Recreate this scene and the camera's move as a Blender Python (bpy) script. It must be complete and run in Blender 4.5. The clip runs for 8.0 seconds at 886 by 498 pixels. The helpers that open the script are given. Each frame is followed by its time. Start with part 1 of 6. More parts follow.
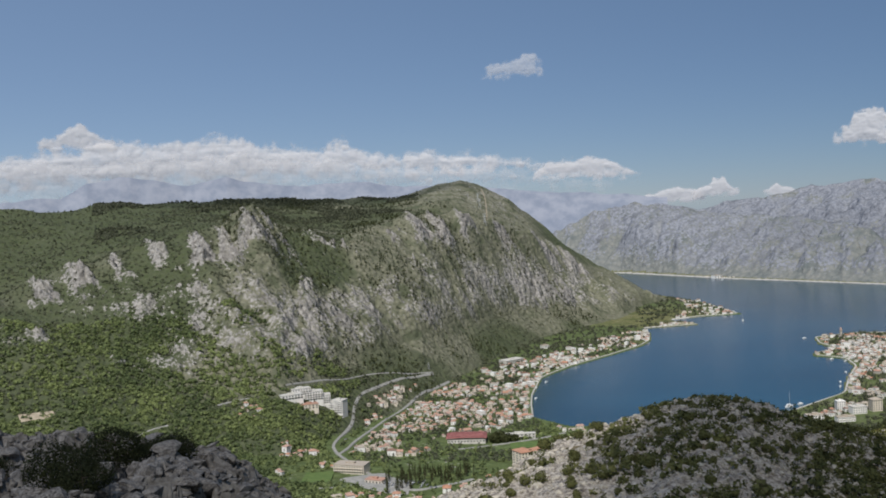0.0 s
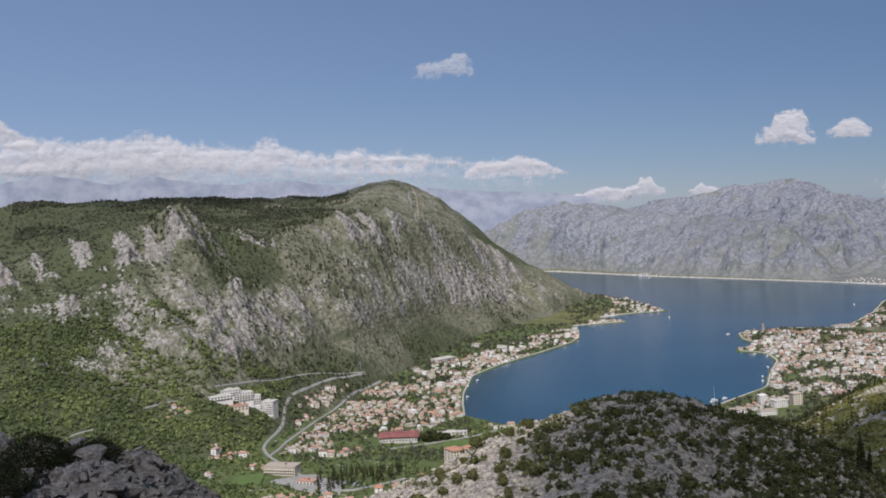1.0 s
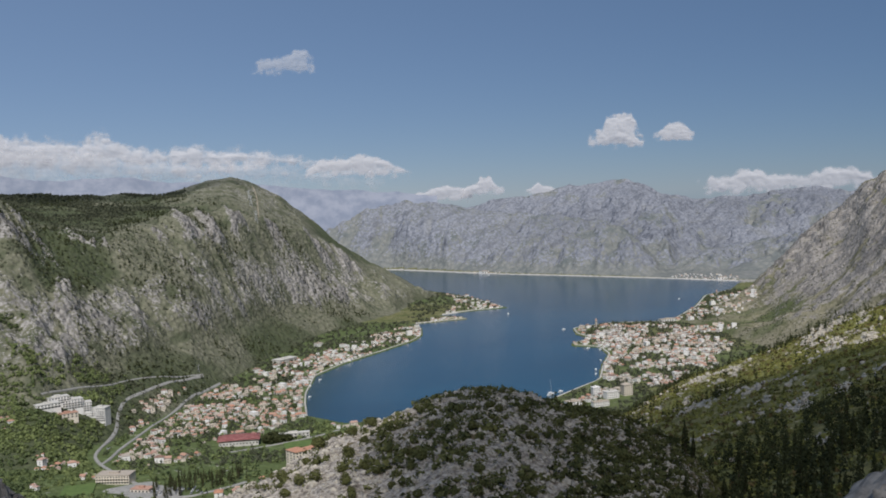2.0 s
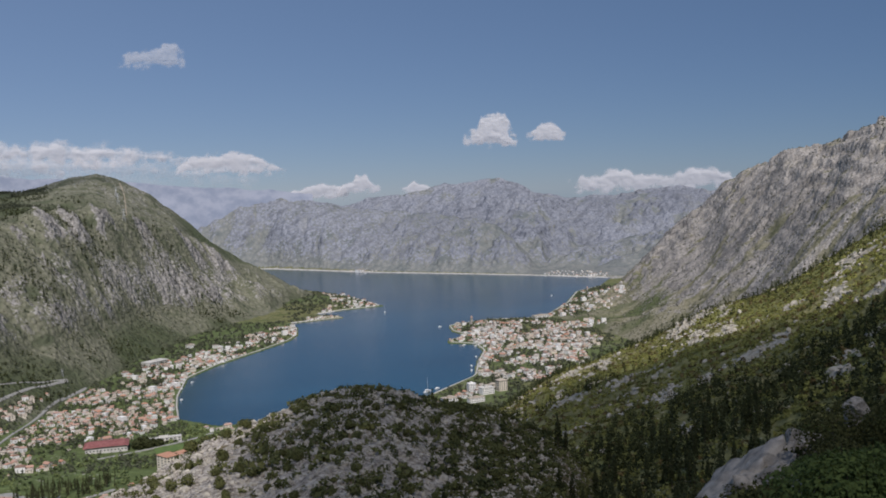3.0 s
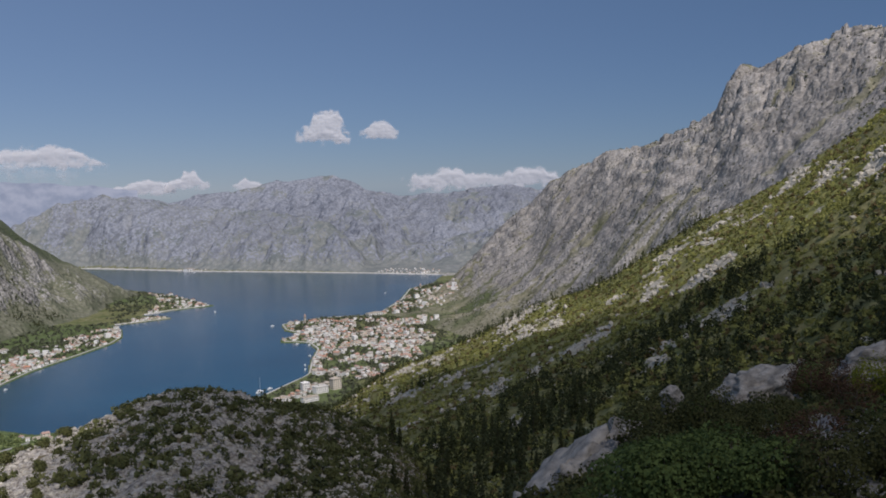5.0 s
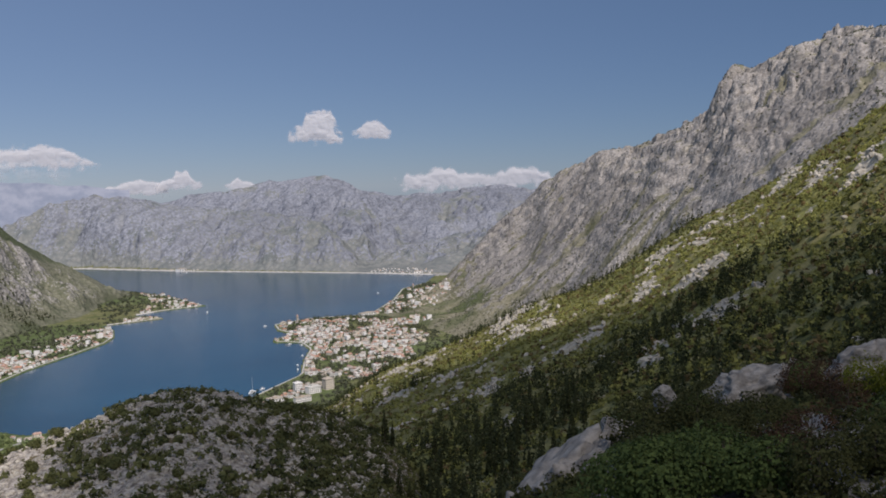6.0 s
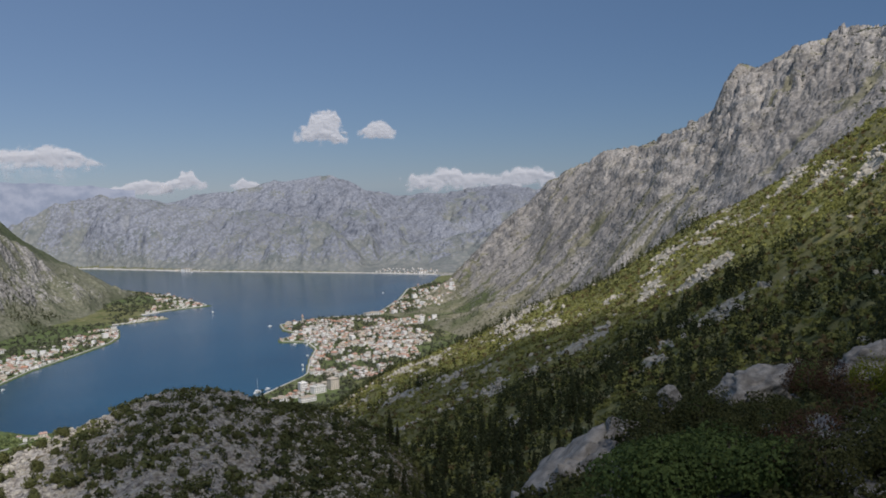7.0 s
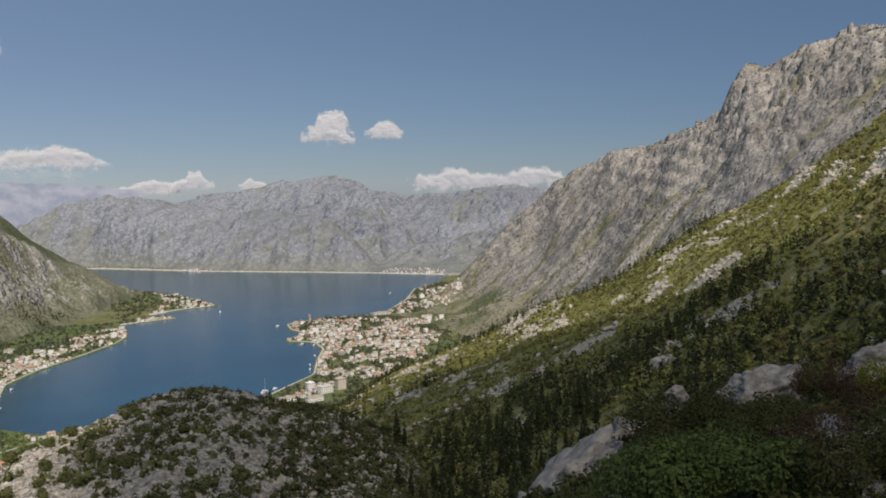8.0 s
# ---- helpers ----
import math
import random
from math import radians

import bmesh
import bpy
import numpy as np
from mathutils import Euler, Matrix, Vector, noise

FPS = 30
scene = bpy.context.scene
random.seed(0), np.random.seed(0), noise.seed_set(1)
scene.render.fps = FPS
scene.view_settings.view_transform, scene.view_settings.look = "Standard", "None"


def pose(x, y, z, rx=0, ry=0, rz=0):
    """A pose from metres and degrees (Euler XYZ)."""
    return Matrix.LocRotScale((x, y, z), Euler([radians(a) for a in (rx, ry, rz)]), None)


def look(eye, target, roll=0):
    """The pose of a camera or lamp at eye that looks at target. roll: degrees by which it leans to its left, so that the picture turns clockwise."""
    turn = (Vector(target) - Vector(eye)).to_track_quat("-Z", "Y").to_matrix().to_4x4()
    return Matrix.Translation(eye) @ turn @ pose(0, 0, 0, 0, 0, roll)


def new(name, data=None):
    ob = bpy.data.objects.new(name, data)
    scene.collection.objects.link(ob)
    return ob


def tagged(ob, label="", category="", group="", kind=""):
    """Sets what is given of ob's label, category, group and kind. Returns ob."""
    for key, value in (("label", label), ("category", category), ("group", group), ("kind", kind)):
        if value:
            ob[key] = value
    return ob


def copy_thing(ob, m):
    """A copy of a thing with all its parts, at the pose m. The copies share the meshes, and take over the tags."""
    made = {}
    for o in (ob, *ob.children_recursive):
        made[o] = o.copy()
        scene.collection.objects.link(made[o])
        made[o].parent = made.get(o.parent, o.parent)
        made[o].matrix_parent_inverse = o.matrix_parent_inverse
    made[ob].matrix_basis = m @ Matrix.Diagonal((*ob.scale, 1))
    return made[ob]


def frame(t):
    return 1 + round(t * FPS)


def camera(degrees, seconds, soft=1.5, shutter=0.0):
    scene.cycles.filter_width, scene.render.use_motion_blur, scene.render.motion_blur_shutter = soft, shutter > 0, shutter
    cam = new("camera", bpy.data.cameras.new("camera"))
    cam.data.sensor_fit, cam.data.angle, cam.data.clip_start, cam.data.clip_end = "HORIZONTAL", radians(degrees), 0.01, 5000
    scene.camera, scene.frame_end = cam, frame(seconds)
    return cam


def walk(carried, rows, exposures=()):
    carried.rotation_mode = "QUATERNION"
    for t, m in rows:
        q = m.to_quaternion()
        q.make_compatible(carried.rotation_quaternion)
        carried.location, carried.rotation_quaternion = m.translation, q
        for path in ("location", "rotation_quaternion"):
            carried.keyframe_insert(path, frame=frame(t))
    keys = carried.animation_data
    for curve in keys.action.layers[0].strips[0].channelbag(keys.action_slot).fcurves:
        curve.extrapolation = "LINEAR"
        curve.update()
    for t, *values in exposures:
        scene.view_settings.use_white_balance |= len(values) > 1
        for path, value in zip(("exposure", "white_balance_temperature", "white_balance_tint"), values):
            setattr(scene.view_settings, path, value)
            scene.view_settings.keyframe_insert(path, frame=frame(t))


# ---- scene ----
# A standing camera on a hillside above a bay, turning to its right.
EYE = 300.0
cam = camera(49.3, 8.0, 1.8)
ROWS = [
    (0.0, 0.09, -2.28, 2.55),
    (0.5, -0.91, -2.37, 2.55),
    (1.0, -3.99, -2.51, 2.54),
    (1.5, -8.86, -2.76, 2.40),
    (3.0, -20.68, -3.37, 2.14),
    (3.5, -23.98, -3.53, 1.98),
    (4.0, -26.53, -3.66, 1.90),
    (4.5, -28.83, -3.75, 1.80),
    (5.0, -30.53, -3.83, 1.73),
    (6.5, -30.98, -3.85, 1.73),
    (7.0, -30.67, -3.84, 1.76),
    (7.5, -30.42, -3.84, 1.77),
    (8.0, -30.25, -3.83, 1.77),
]
LIGHT = [(0.0, -0.01, 6280, 11), (1.0, 0.04, 6250, 17), (1.5, -0.05, 6230, 12), (3.0, -0.13, 6180, 16), (3.5, -0.16, 6300, 17), (4.0, -0.14, 6400, 17), (4.5, -0.20, 6130, 13), (5.0, -0.16, 6140, 17), (6.5, -0.01, 6400, 18), (7.0, -0.10, 6200, 14), (7.5, -0.13, 6250, 12), (8.0, 0.04, 6850, 13)]
walk(cam, [(t, pose(0.2, 0.2, EYE, 90 + pitch, roll, yaw)) for t, yaw, pitch, roll in ROWS], LIGHT)

# ---- world and sun ----
SUN_BEARING, SUN_HEIGHT = -168.0, 51.0
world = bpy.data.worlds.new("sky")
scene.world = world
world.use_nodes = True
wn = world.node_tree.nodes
sky = wn.new("ShaderNodeTexSky")
sky.sky_type = "NISHITA"
sky.sun_disc = False
sky.sun_elevation = radians(SUN_HEIGHT)
sky.sun_rotation = radians(SUN_BEARING)
sky.altitude, sky.air_density, sky.dust_density, sky.ozone_density = 300, 0.75, 0.05, 2.0
wn["Background"].inputs[1].default_value = 0.066
tint = wn.new("ShaderNodeMix")
tint.data_type, tint.blend_type = "RGBA", "MULTIPLY"
tint.inputs[0].default_value = 1.0
tint.inputs[7].default_value = (0.87, 0.90, 0.97, 1)
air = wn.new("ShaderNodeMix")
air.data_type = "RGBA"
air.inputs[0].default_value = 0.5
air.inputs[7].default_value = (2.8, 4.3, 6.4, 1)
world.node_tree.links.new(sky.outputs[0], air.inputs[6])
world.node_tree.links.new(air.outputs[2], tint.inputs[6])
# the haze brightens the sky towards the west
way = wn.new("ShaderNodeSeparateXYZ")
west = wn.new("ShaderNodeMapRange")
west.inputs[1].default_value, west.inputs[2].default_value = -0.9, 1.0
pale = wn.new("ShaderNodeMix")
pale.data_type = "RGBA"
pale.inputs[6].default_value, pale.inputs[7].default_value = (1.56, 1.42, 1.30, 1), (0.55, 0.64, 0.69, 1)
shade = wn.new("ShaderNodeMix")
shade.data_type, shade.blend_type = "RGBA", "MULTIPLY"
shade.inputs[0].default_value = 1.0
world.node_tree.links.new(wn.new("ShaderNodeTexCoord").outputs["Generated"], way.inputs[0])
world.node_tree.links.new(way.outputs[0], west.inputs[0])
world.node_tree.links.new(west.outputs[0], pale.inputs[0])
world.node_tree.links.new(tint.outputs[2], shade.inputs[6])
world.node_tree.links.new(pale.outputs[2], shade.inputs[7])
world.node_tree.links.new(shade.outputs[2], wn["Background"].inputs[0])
sun = new("sun", bpy.data.lights.new("sun", "SUN"))
sun.data.energy, sun.data.angle, sun.data.color = 4.2, radians(0.53), (1.0, 0.95, 0.87)
_b, _h = radians(SUN_BEARING), radians(SUN_HEIGHT)
SUN_WAY = Vector((math.sin(_b) * math.cos(_h), math.cos(_b) * math.cos(_h), math.sin(_h)))
sun.matrix_world = look(SUN_WAY * 1000, (0, 0, 0))


# ---- noise over the plan ----
def hashed(ix, iy, seed):
    h = (ix.astype(np.int64) * 374761393 + iy.astype(np.int64) * 668265263 + seed * 974634777) & 0xFFFFFFFF
    h = ((h ^ (h >> 13)) * 1274126177) & 0xFFFFFFFF
    return ((h ^ (h >> 16)) & 0xFFFFFF) / 8388607.5 - 1.0


def vnoise(x, y, seed):
    fx, fy = np.floor(x), np.floor(y)
    u, v = x - fx, y - fy
    u, v = u * u * (3 - 2 * u), v * v * (3 - 2 * v)
    a, b = hashed(fx, fy, seed), hashed(fx + 1, fy, seed)
    c, d = hashed(fx, fy + 1, seed), hashed(fx + 1, fy + 1, seed)
    return (a + (b - a) * u) * (1 - v) + (c + (d - c) * u) * v


def fbm(x, y, seed, octaves=5, gain=0.5):
    total, amp, norm = 0.0, 1.0, 0.0
    for i in range(octaves):
        ca, sa = math.cos(0.6 * i), math.sin(0.6 * i)
        total = total + amp * vnoise((x * ca - y * sa) * 2.03 ** i + 7.3 * i, (x * sa + y * ca) * 2.03 ** i, seed + i)
        norm += amp
        amp *= gain
    return total / norm


def ridged(x, y, seed, octaves=4, gain=0.5):
    total, amp, norm = 0.0, 1.0, 0.0
    for i in range(octaves):
        total = total + amp * (1 - 2 * np.abs(vnoise(x * 2.07 ** i + 3.1 * i, y * 2.07 ** i, seed + i)))
        norm += amp
        amp *= gain
    return total / norm


def fins(x, y, way, width, length, seed, octaves=5, gain=0.6, bend=0.6):
    """Ribs that run down the compass bearing way: width metres apart, broken into lengths."""
    c, s = math.cos(radians(way)), math.sin(radians(way))
    along, across = x * s + y * c, x * c - y * s
    across = across + bend * width * fbm(x / (1.7 * width), y / (1.7 * width), seed + 50, 4)
    return ridged(across / width, along / length, seed, octaves, gain)


def cells(x, y, seed):
    """Cracked ground: the distance to the nearest crack, and one random value for every block."""
    fx, fy = np.floor(x), np.floor(y)
    first, second, value = np.full(x.shape, 9.0), np.full(x.shape, 9.0), np.zeros(x.shape)
    for i in (-1, 0, 1):
        for j in (-1, 0, 1):
            cx, cy = fx + i, fy + j
            d = np.hypot(cx + 0.5 + 0.45 * hashed(cx, cy, seed) - x, cy + 0.5 + 0.45 * hashed(cx, cy, seed + 1) - y)
            near = d < first
            second = np.where(near, first, np.minimum(second, d))
            value = np.where(near, hashed(cx, cy, seed + 2), value)
            first = np.where(near, d, first)
    return second - first, value


def smooth(a, b, x):
    t = np.clip((x - a) / (b - a), 0, 1)
    return t * t * (3 - 2 * t)


def at(b, *pairs):
    """A quantity that changes with the bearing, from (bearing, value) pairs."""
    return np.interp(b, [p[0] for p in pairs], [p[1] for p in pairs])


# ---- plan of the bay ----
SHORE = [(6.9, 1308), (4.8, 1366), (4.7, 1450), (4.8, 1531), (5.4, 1681), (7.1, 1792), (9.4, 1916), (11.3, 2040), (11.8, 2120), (11.8, 2238), (11.1, 2322),
         (12.8, 2345), (14.5, 2379), (14.2, 2420), (12.6, 2470), (14.6, 2540), (16.9, 2589), (14.7, 2903), (12.1, 3161), (9.5, 3500),
         (6.0, 4100), (5.0, 4330), (10.2, 4179), (16.3, 3725), (22.0, 3480), (26.4, 3328), (30.4, 3197),
         (29.7, 2931), (28.3, 2787), (27.7, 2518), (26.3, 2251), (22.9, 2234), (20.7, 2150), (20.9, 2060), (21.8, 2000), (20.6, 1935), (20.6, 1905), (22.2, 1880),
         (22.7, 1797), (22.3, 1680), (22.1, 1552), (19.4, 1415), (16.5, 1330), (12, 1290)]
SHORE_X = np.array([r * math.sin(radians(b)) for b, r in SHORE])
SHORE_Y = np.array([r * math.cos(radians(b)) for b, r in SHORE])


def shore_distance(x, y):
    """Metres to the shore: above zero on land, below zero on the water."""
    best = np.full(x.shape, 1e12)
    inside = np.zeros(x.shape, bool)
    n = len(SHORE)
    for i in range(n):
        x0, y0, x1, y1 = SHORE_X[i - 1], SHORE_Y[i - 1], SHORE_X[i], SHORE_Y[i]
        dx, dy = x1 - x0, y1 - y0
        s = np.clip(((x - x0) * dx + (y - y0) * dy) / (dx * dx + dy * dy), 0, 1)
        best = np.minimum(best, (x - x0 - s * dx) ** 2 + (y - y0 - s * dy) ** 2)
        if abs(dy) > 1e-9:
            cross = ((y0 > y) != (y1 > y)) & (x < (x1 - x0) * (y - y0) / dy + x0)
            inside ^= cross
    d = np.sqrt(best)
    return np.where(inside, -d, d)


def profile(r, *knots):
    """Height over distance: knots are pairs of (distances, heights), each one value or one for every bearing."""
    z = np.zeros(np.broadcast(r, knots[0][0]).shape) + knots[0][1]
    for (r0, z0), (r1, z1) in zip(knots, knots[1:]):
        z = np.where(r > r0, z0 + (z1 - z0) * np.clip((r - r0) / np.maximum(r1 - r0, 1.0), 0, 1), z)
    return z


def el(r, e):
    """The height at the distance r that is seen at the elevation e."""
    return EYE + r * np.tan(np.radians(e))


def landscape(b, r):
    """Heights and ground covers for bearings b and distances r (arrays of one shape)."""
    x, y = r * np.sin(np.radians(b)), r * np.cos(np.radians(b))
    far = smooth(900, 1500, r)
    wb = b + 0.35 * far * fbm(x / 160, y / 160, 11, 3)
    wr = r * (1 + 0.02 * far * fbm(x / 130, y / 130, 17, 3))
    d = shore_distance(x, y)
    on = {}

    # valley floor and town plains
    left = smooth(14, 2, b)
    rise = 1.6 + 0.02 * np.clip(d, 0, 260) + (0.03 + 0.055 * left) * np.clip(d - 260, 0, 2500)
    rise = rise + 4 * fbm(x / 90, y / 90, 23, 4) * smooth(60, 300, d)
    valley = np.where(d > 0, np.minimum(rise, np.where(r > 3150, 2.0, 260)), np.maximum(-1.2 + 0.25 * d, -14))

    # the long mountain across the bay: foot, cliff top, wooded ridge
    rf = at(wb, (-60, 1000), (-40, 1300), (-25, 1400), (-19.4, 1366), (-10, 1340), (-5, 1560), (-1.6, 1737), (3.5, 2150), (10.2, 2620), (12.5, 2980), (14, 3050))
    zf = at(wb, (-60, 150), (-40, 150), (-25, 140), (-19.4, 110), (-10, 72), (-1.6, 70), (3.5, 60), (10.2, 24), (14, 0))
    rc = at(wb, (-60, 1250), (-40, 1600), (-25, 1640), (-18.9, 1640), (-14.5, 1690), (-11.2, 1740), (-8, 1830), (-3, 2050), (1, 2250), (4.5, 2480), (7, 2700), (10.2, 2850), (14, 3060))
    zc = at(wb, (-60, 200), (-25, 198), (-22, 222), (-18.9, 246), (-15, 268), (-12.6, 284), (-11.2, 303), (-9.3, 270), (-6, 262), (-3, 281), (-0.5, 284), (2, 270), (5, 226), (7, 172), (8.6, 112), (10.2, 66), (12, 12), (14, -8))
    rr = at(wb, (-60, 1700), (-40, 1950), (-25, 2150), (-19.4, 2250), (-11.4, 2400), (-6.2, 2550), (-2.9, 2650), (-1.7, 2750), (1, 2800), (3.8, 2820), (7, 2880), (9.9, 2960), (14, 3080))
    er = at(b, (-60, 1.2), (-24.7, 1.16), (-22, 0.9), (-21, 0.95), (-19.4, 1.3), (-15.9, 1.18), (-11.4, 1.0), (-6.2, 0.8), (-2.9, 0.83), (-1.7, 1.32), (-0.3, 1.70), (1, 1.78), (2.2, 1.34), (3.8, 0.53), (5.4, -0.74), (7, -2.2), (8.6, -3.44), (9.9, -4.14), (11.2, -4.94), (12.1, -5.5), (14, -6.4))
    zr = el(rr, er)
    vr = profile(wr, (rf - 260, zf * 0.6 - 48), (rf, zf), (rc, zc), (rc + 60, zc + 2), (rr, zr), (rr + 700, zr - 420))
    vr = vr - 70 * smooth(12.3, 15, b)
    f = (wr - rf) / np.maximum(rc - rf, 1)
    blot = fbm(x / 75, y / 75, 39, 5, 0.6)
    ribs = 0.7 * fins(x, y, 146, 46, 120, 31, 5, 0.68, 0.9) + 0.3 * ridged(x / 30, y / 30, 35, 3, 0.6)
    spur = fins(x, y, 139, 150, 620, 33, 3, 0.5)
    # wedges of bare rock below the tops of the cliffs: bearing, half width at the foot, height
    crag, crest = 0 * b, 0 * b
    lean = b - 3.2 * (1 - f) + 0.35 * fbm(x / 30, y / 30, 36, 3)
    for b1, wide, tall in ((-23.4, 1.2, 8), (-21.4, 1.6, 12), (-19.2, 1.2, 10), (-17.1, 1.5, 16), (-15.0, 1.3, 16), (-13.5, 1.0, 12), (-11.7, 2.4, 26), (-9.9, 1.0, 8),
                           (-2.2, 1.1, 22), (-1.0, 0.9, 18), (0.6, 1.1, 26), (2.9, 1.1, 22), (5.1, 1.0, 18), (6.7, 0.9, 10)):
        wedge = smooth(0.0, 0.35, 0.16 + 1.6 * (1.04 - f) - np.abs(lean - b1) / wide) * smooth(1.07, 1.0, f) * smooth(0.58, 0.78, f + 0.25 * blot)
        crest = np.maximum(crest, wedge)
        crag = np.maximum(crag, tall * np.clip(1 - np.abs(lean - b1) / (wide * 0.9), 0, 1) * smooth(0.35, 0.9, f) * smooth(1.12, 0.98, f))
    belt = smooth(-0.03, 0.10, f + 0.08 * blot) * smooth(0.9, 0.5, f + 0.35 * spur + 0.45 * blot) * smooth(-22, -15, b + 7 * f + 3 * blot) * (1 - 0.5 * smooth(7, 11, b)) * (1 - 0.45 * smooth(-11, -15, b))
    band = smooth(rf - 60, rf + 60, wr) * smooth(rc + 110, rc + 20, wr)
    wooded = smooth(-10.5, -9.0, b) * smooth(-4.6, -6.2, b) * smooth(0.42, 0.6, f) * band
    stony = np.clip(np.maximum(crest * 0.95, belt * (0.52 + 1.15 * blot)), 0, 1.2) * (1 - 0.75 * wooded)
    stony = np.maximum(stony, band * 0.62 * smooth(0.22, 0.5, blot + 0.4 * ribs))
    pinnacle = np.clip(ribs + 0.15, 0, 1.2)
    vr = vr + 24 * spur * band * smooth(1.05, 0.8, f) + (26 - 10 * smooth(0.75, 1, f)) * pinnacle ** 1.3 * stony + crag * (0.7 + 0.3 * pinnacle) + 9 * fbm(x / 170, y / 170, 37, 3) * smooth(rf - 100, rf + 60, wr)
    vr = vr + 7 * fins(x, y, 150, 15, 34, 45, 3, 0.6, 1.0) * stony + 6 * fbm(x / 60, y / 60, 43, 3) * smooth(rc, rc + 120, wr)
    gap, lift = cells(x / 17 + 0.35 * fbm(x / 14, y / 14, 46, 3), y / 17, 42)
    vr = vr + stony * (4.5 * lift - 6 * smooth(0.2, 0.02, gap))
    bare = smooth(-3.2, -1.2, b) * smooth(6, 2.5, b) * smooth(rr - 420, rr - 200, wr)
    cover = stony * smooth(-0.28, 0.22, ribs + 0.25 * crest) * 0.86 + 0.33 * bare
    thick = (0.5 + 0.5 * smooth(-11, -15, b)) * smooth(rc + 20, rc + 150, wr)
    on["west"] = (vr, cover, np.maximum(np.maximum(smooth(rf + 60, rf - 120, wr) * (1 - 0.55 * smooth(-6, -2, b)), thick), np.maximum(0.8 * wooded, 0.75 * smooth(-12, -17, b))) * (1 - bare))

    # the grey rocky mountain on the near side of the bay
    gf = at(wb, (26, 2300), (29, 2130), (32, 1880), (35, 1680), (40, 1400), (45, 1150), (50, 950), (55, 850), (65, 800), (120, 700), (200, 900))
    hf = at(wb, (26, 0), (29, 16), (32, 24), (35, 42), (40, 120), (45, 215), (50, 268), (55, 325), (65, 380), (120, 420), (200, 300))
    gr = at(b, (26, 3350), (31, 3100), (32.7, 3050), (34, 3000), (35.8, 2900), (37, 2700), (40, 2300), (43.6, 1950), (46.5, 1750), (48, 1700), (55, 1500), (65, 1450), (120, 1300), (200, 1400))
    eg = (0.16 - 0.1 * smooth(48, 51, b)) * fbm(b / 0.5, 0 * b, 14, 4) + at(b + 0.15 * fbm(x / 70, y / 70, 12, 3), (26, -8), (30.6, -5.9), (31.3, -5.2), (32.7, -3.87), (34.1, -2.4), (35.8, -1.28), (36.9, -0.05), (38.4, 0.63), (40.1, 1.6), (42.3, 1.8), (43.6, 2.5), (45.5, 3.1), (46.4, 3.8), (47.1, 5.5), (47.8, 6.25), (48.3, 6.1), (48.8, 5.9), (49.4, 6.15), (50.2, 6.75), (51.3, 7.15), (53, 7.45), (54.9, 7.65), (65, 9), (120, 14), (200, 8))
    hr = el(gr, eg)
    ge = profile(wr, (gf - 300, hf * 0.3 - 30), (gf, hf), (gf + 0.55 * (gr - gf), hf + 0.46 * (hr - hf)), (gr, hr), (gr + 900, hr - 420))
    high = smooth(0.25, 0.8, (wr - gf) / np.maximum(gr - gf, 1))
    steep = smooth(43, 47, b)
    strata = (0.95 - 0.5 * steep) * fins(x, y, 314, 75, 330, 51, 5, 0.62, 0.9) + (0.2 + 0.45 * steep) * ridged(x / 75 + 0.5 * fbm(x / 60, y / 60, 52, 3), y / 75, 55, 5, 0.62)
    mass = 0.6 * fins(x, y, 280, 300, 800, 53, 3, 0.5, 1.0) + 0.5 * fbm(x / 260, y / 260, 54, 3)
    flute = 0.55 * fins(x, y, 245, 34, 120, 59, 4, 0.6, 1.3) + 0.5 * ridged(x / 26, y / 26, 60, 4, 0.6)
    rough = smooth(gf - 40, gf + 150, wr) * smooth(24, 31, b)
    below = smooth(gr + 20, gr - 150, wr)
    ge = ge + rough * below * (70 * mass * (0.35 + 0.65 * high) + 34 * strata * (0.35 + 0.65 * high) + 12 * fbm(x / 120, y / 120, 57, 4)) + rough * (11 * flute * (0.10 + 0.2 * high + 0.85 * steep * high) + 3 * fbm(x / 24, y / 24, 58, 4))
    gap, lift = cells(x / 30 + 0.35 * fbm(x / 25, y / 25, 46, 3), y / 44, 47)
    gap2, lift2 = cells(x / 13 + 0.3 * fbm(x / 12, y / 12, 48, 2), y / 17, 50)
    ge = ge + rough * (0.2 + 0.8 * high) * (0.45 + 0.55 * steep) * (7 * lift - 9 * smooth(0.18, 0.02, gap) + 2.6 * lift2 - 3.2 * smooth(0.2, 0.02, gap2))
    ledge = (ge + 11 * b + 16 * fbm(x / 70, y / 70, 69, 3)) / 31
    ge = ge + rough * 17 * (smooth(0.35, 0.75, ledge - np.floor(ledge)) - (ledge - np.floor(ledge))) * smooth(-0.5, 0.3, fbm(x / 110, y / 110, 72, 2)) * (0.35 + 0.65 * high)
    ge = np.where(r < gr, np.minimum(ge, el(r, eg - 0.12 + (0.3 - 0.2 * smooth(48.5, 51, b)) * flute)), ge)
    foot = 0.8 * smooth(38, 33, b) * smooth(100, 25, ge + 30 * fbm(x / 80, y / 80, 49, 3))
    ge = np.where(b < 26, -50, ge)
    on["east"] = (ge, (1 - foot) * rough * smooth(-0.5, 0.25, 0.6 * strata + 1.0 * fbm(x / 100, y / 100, 61, 5) - 0.42 + 0.12 * steep + 0.34 * high + (0.95 - 0.4 * steep) * fins(x, y, 314, 34, 300, 64, 4, 0.6, 0.9)), 0.5 * foot)

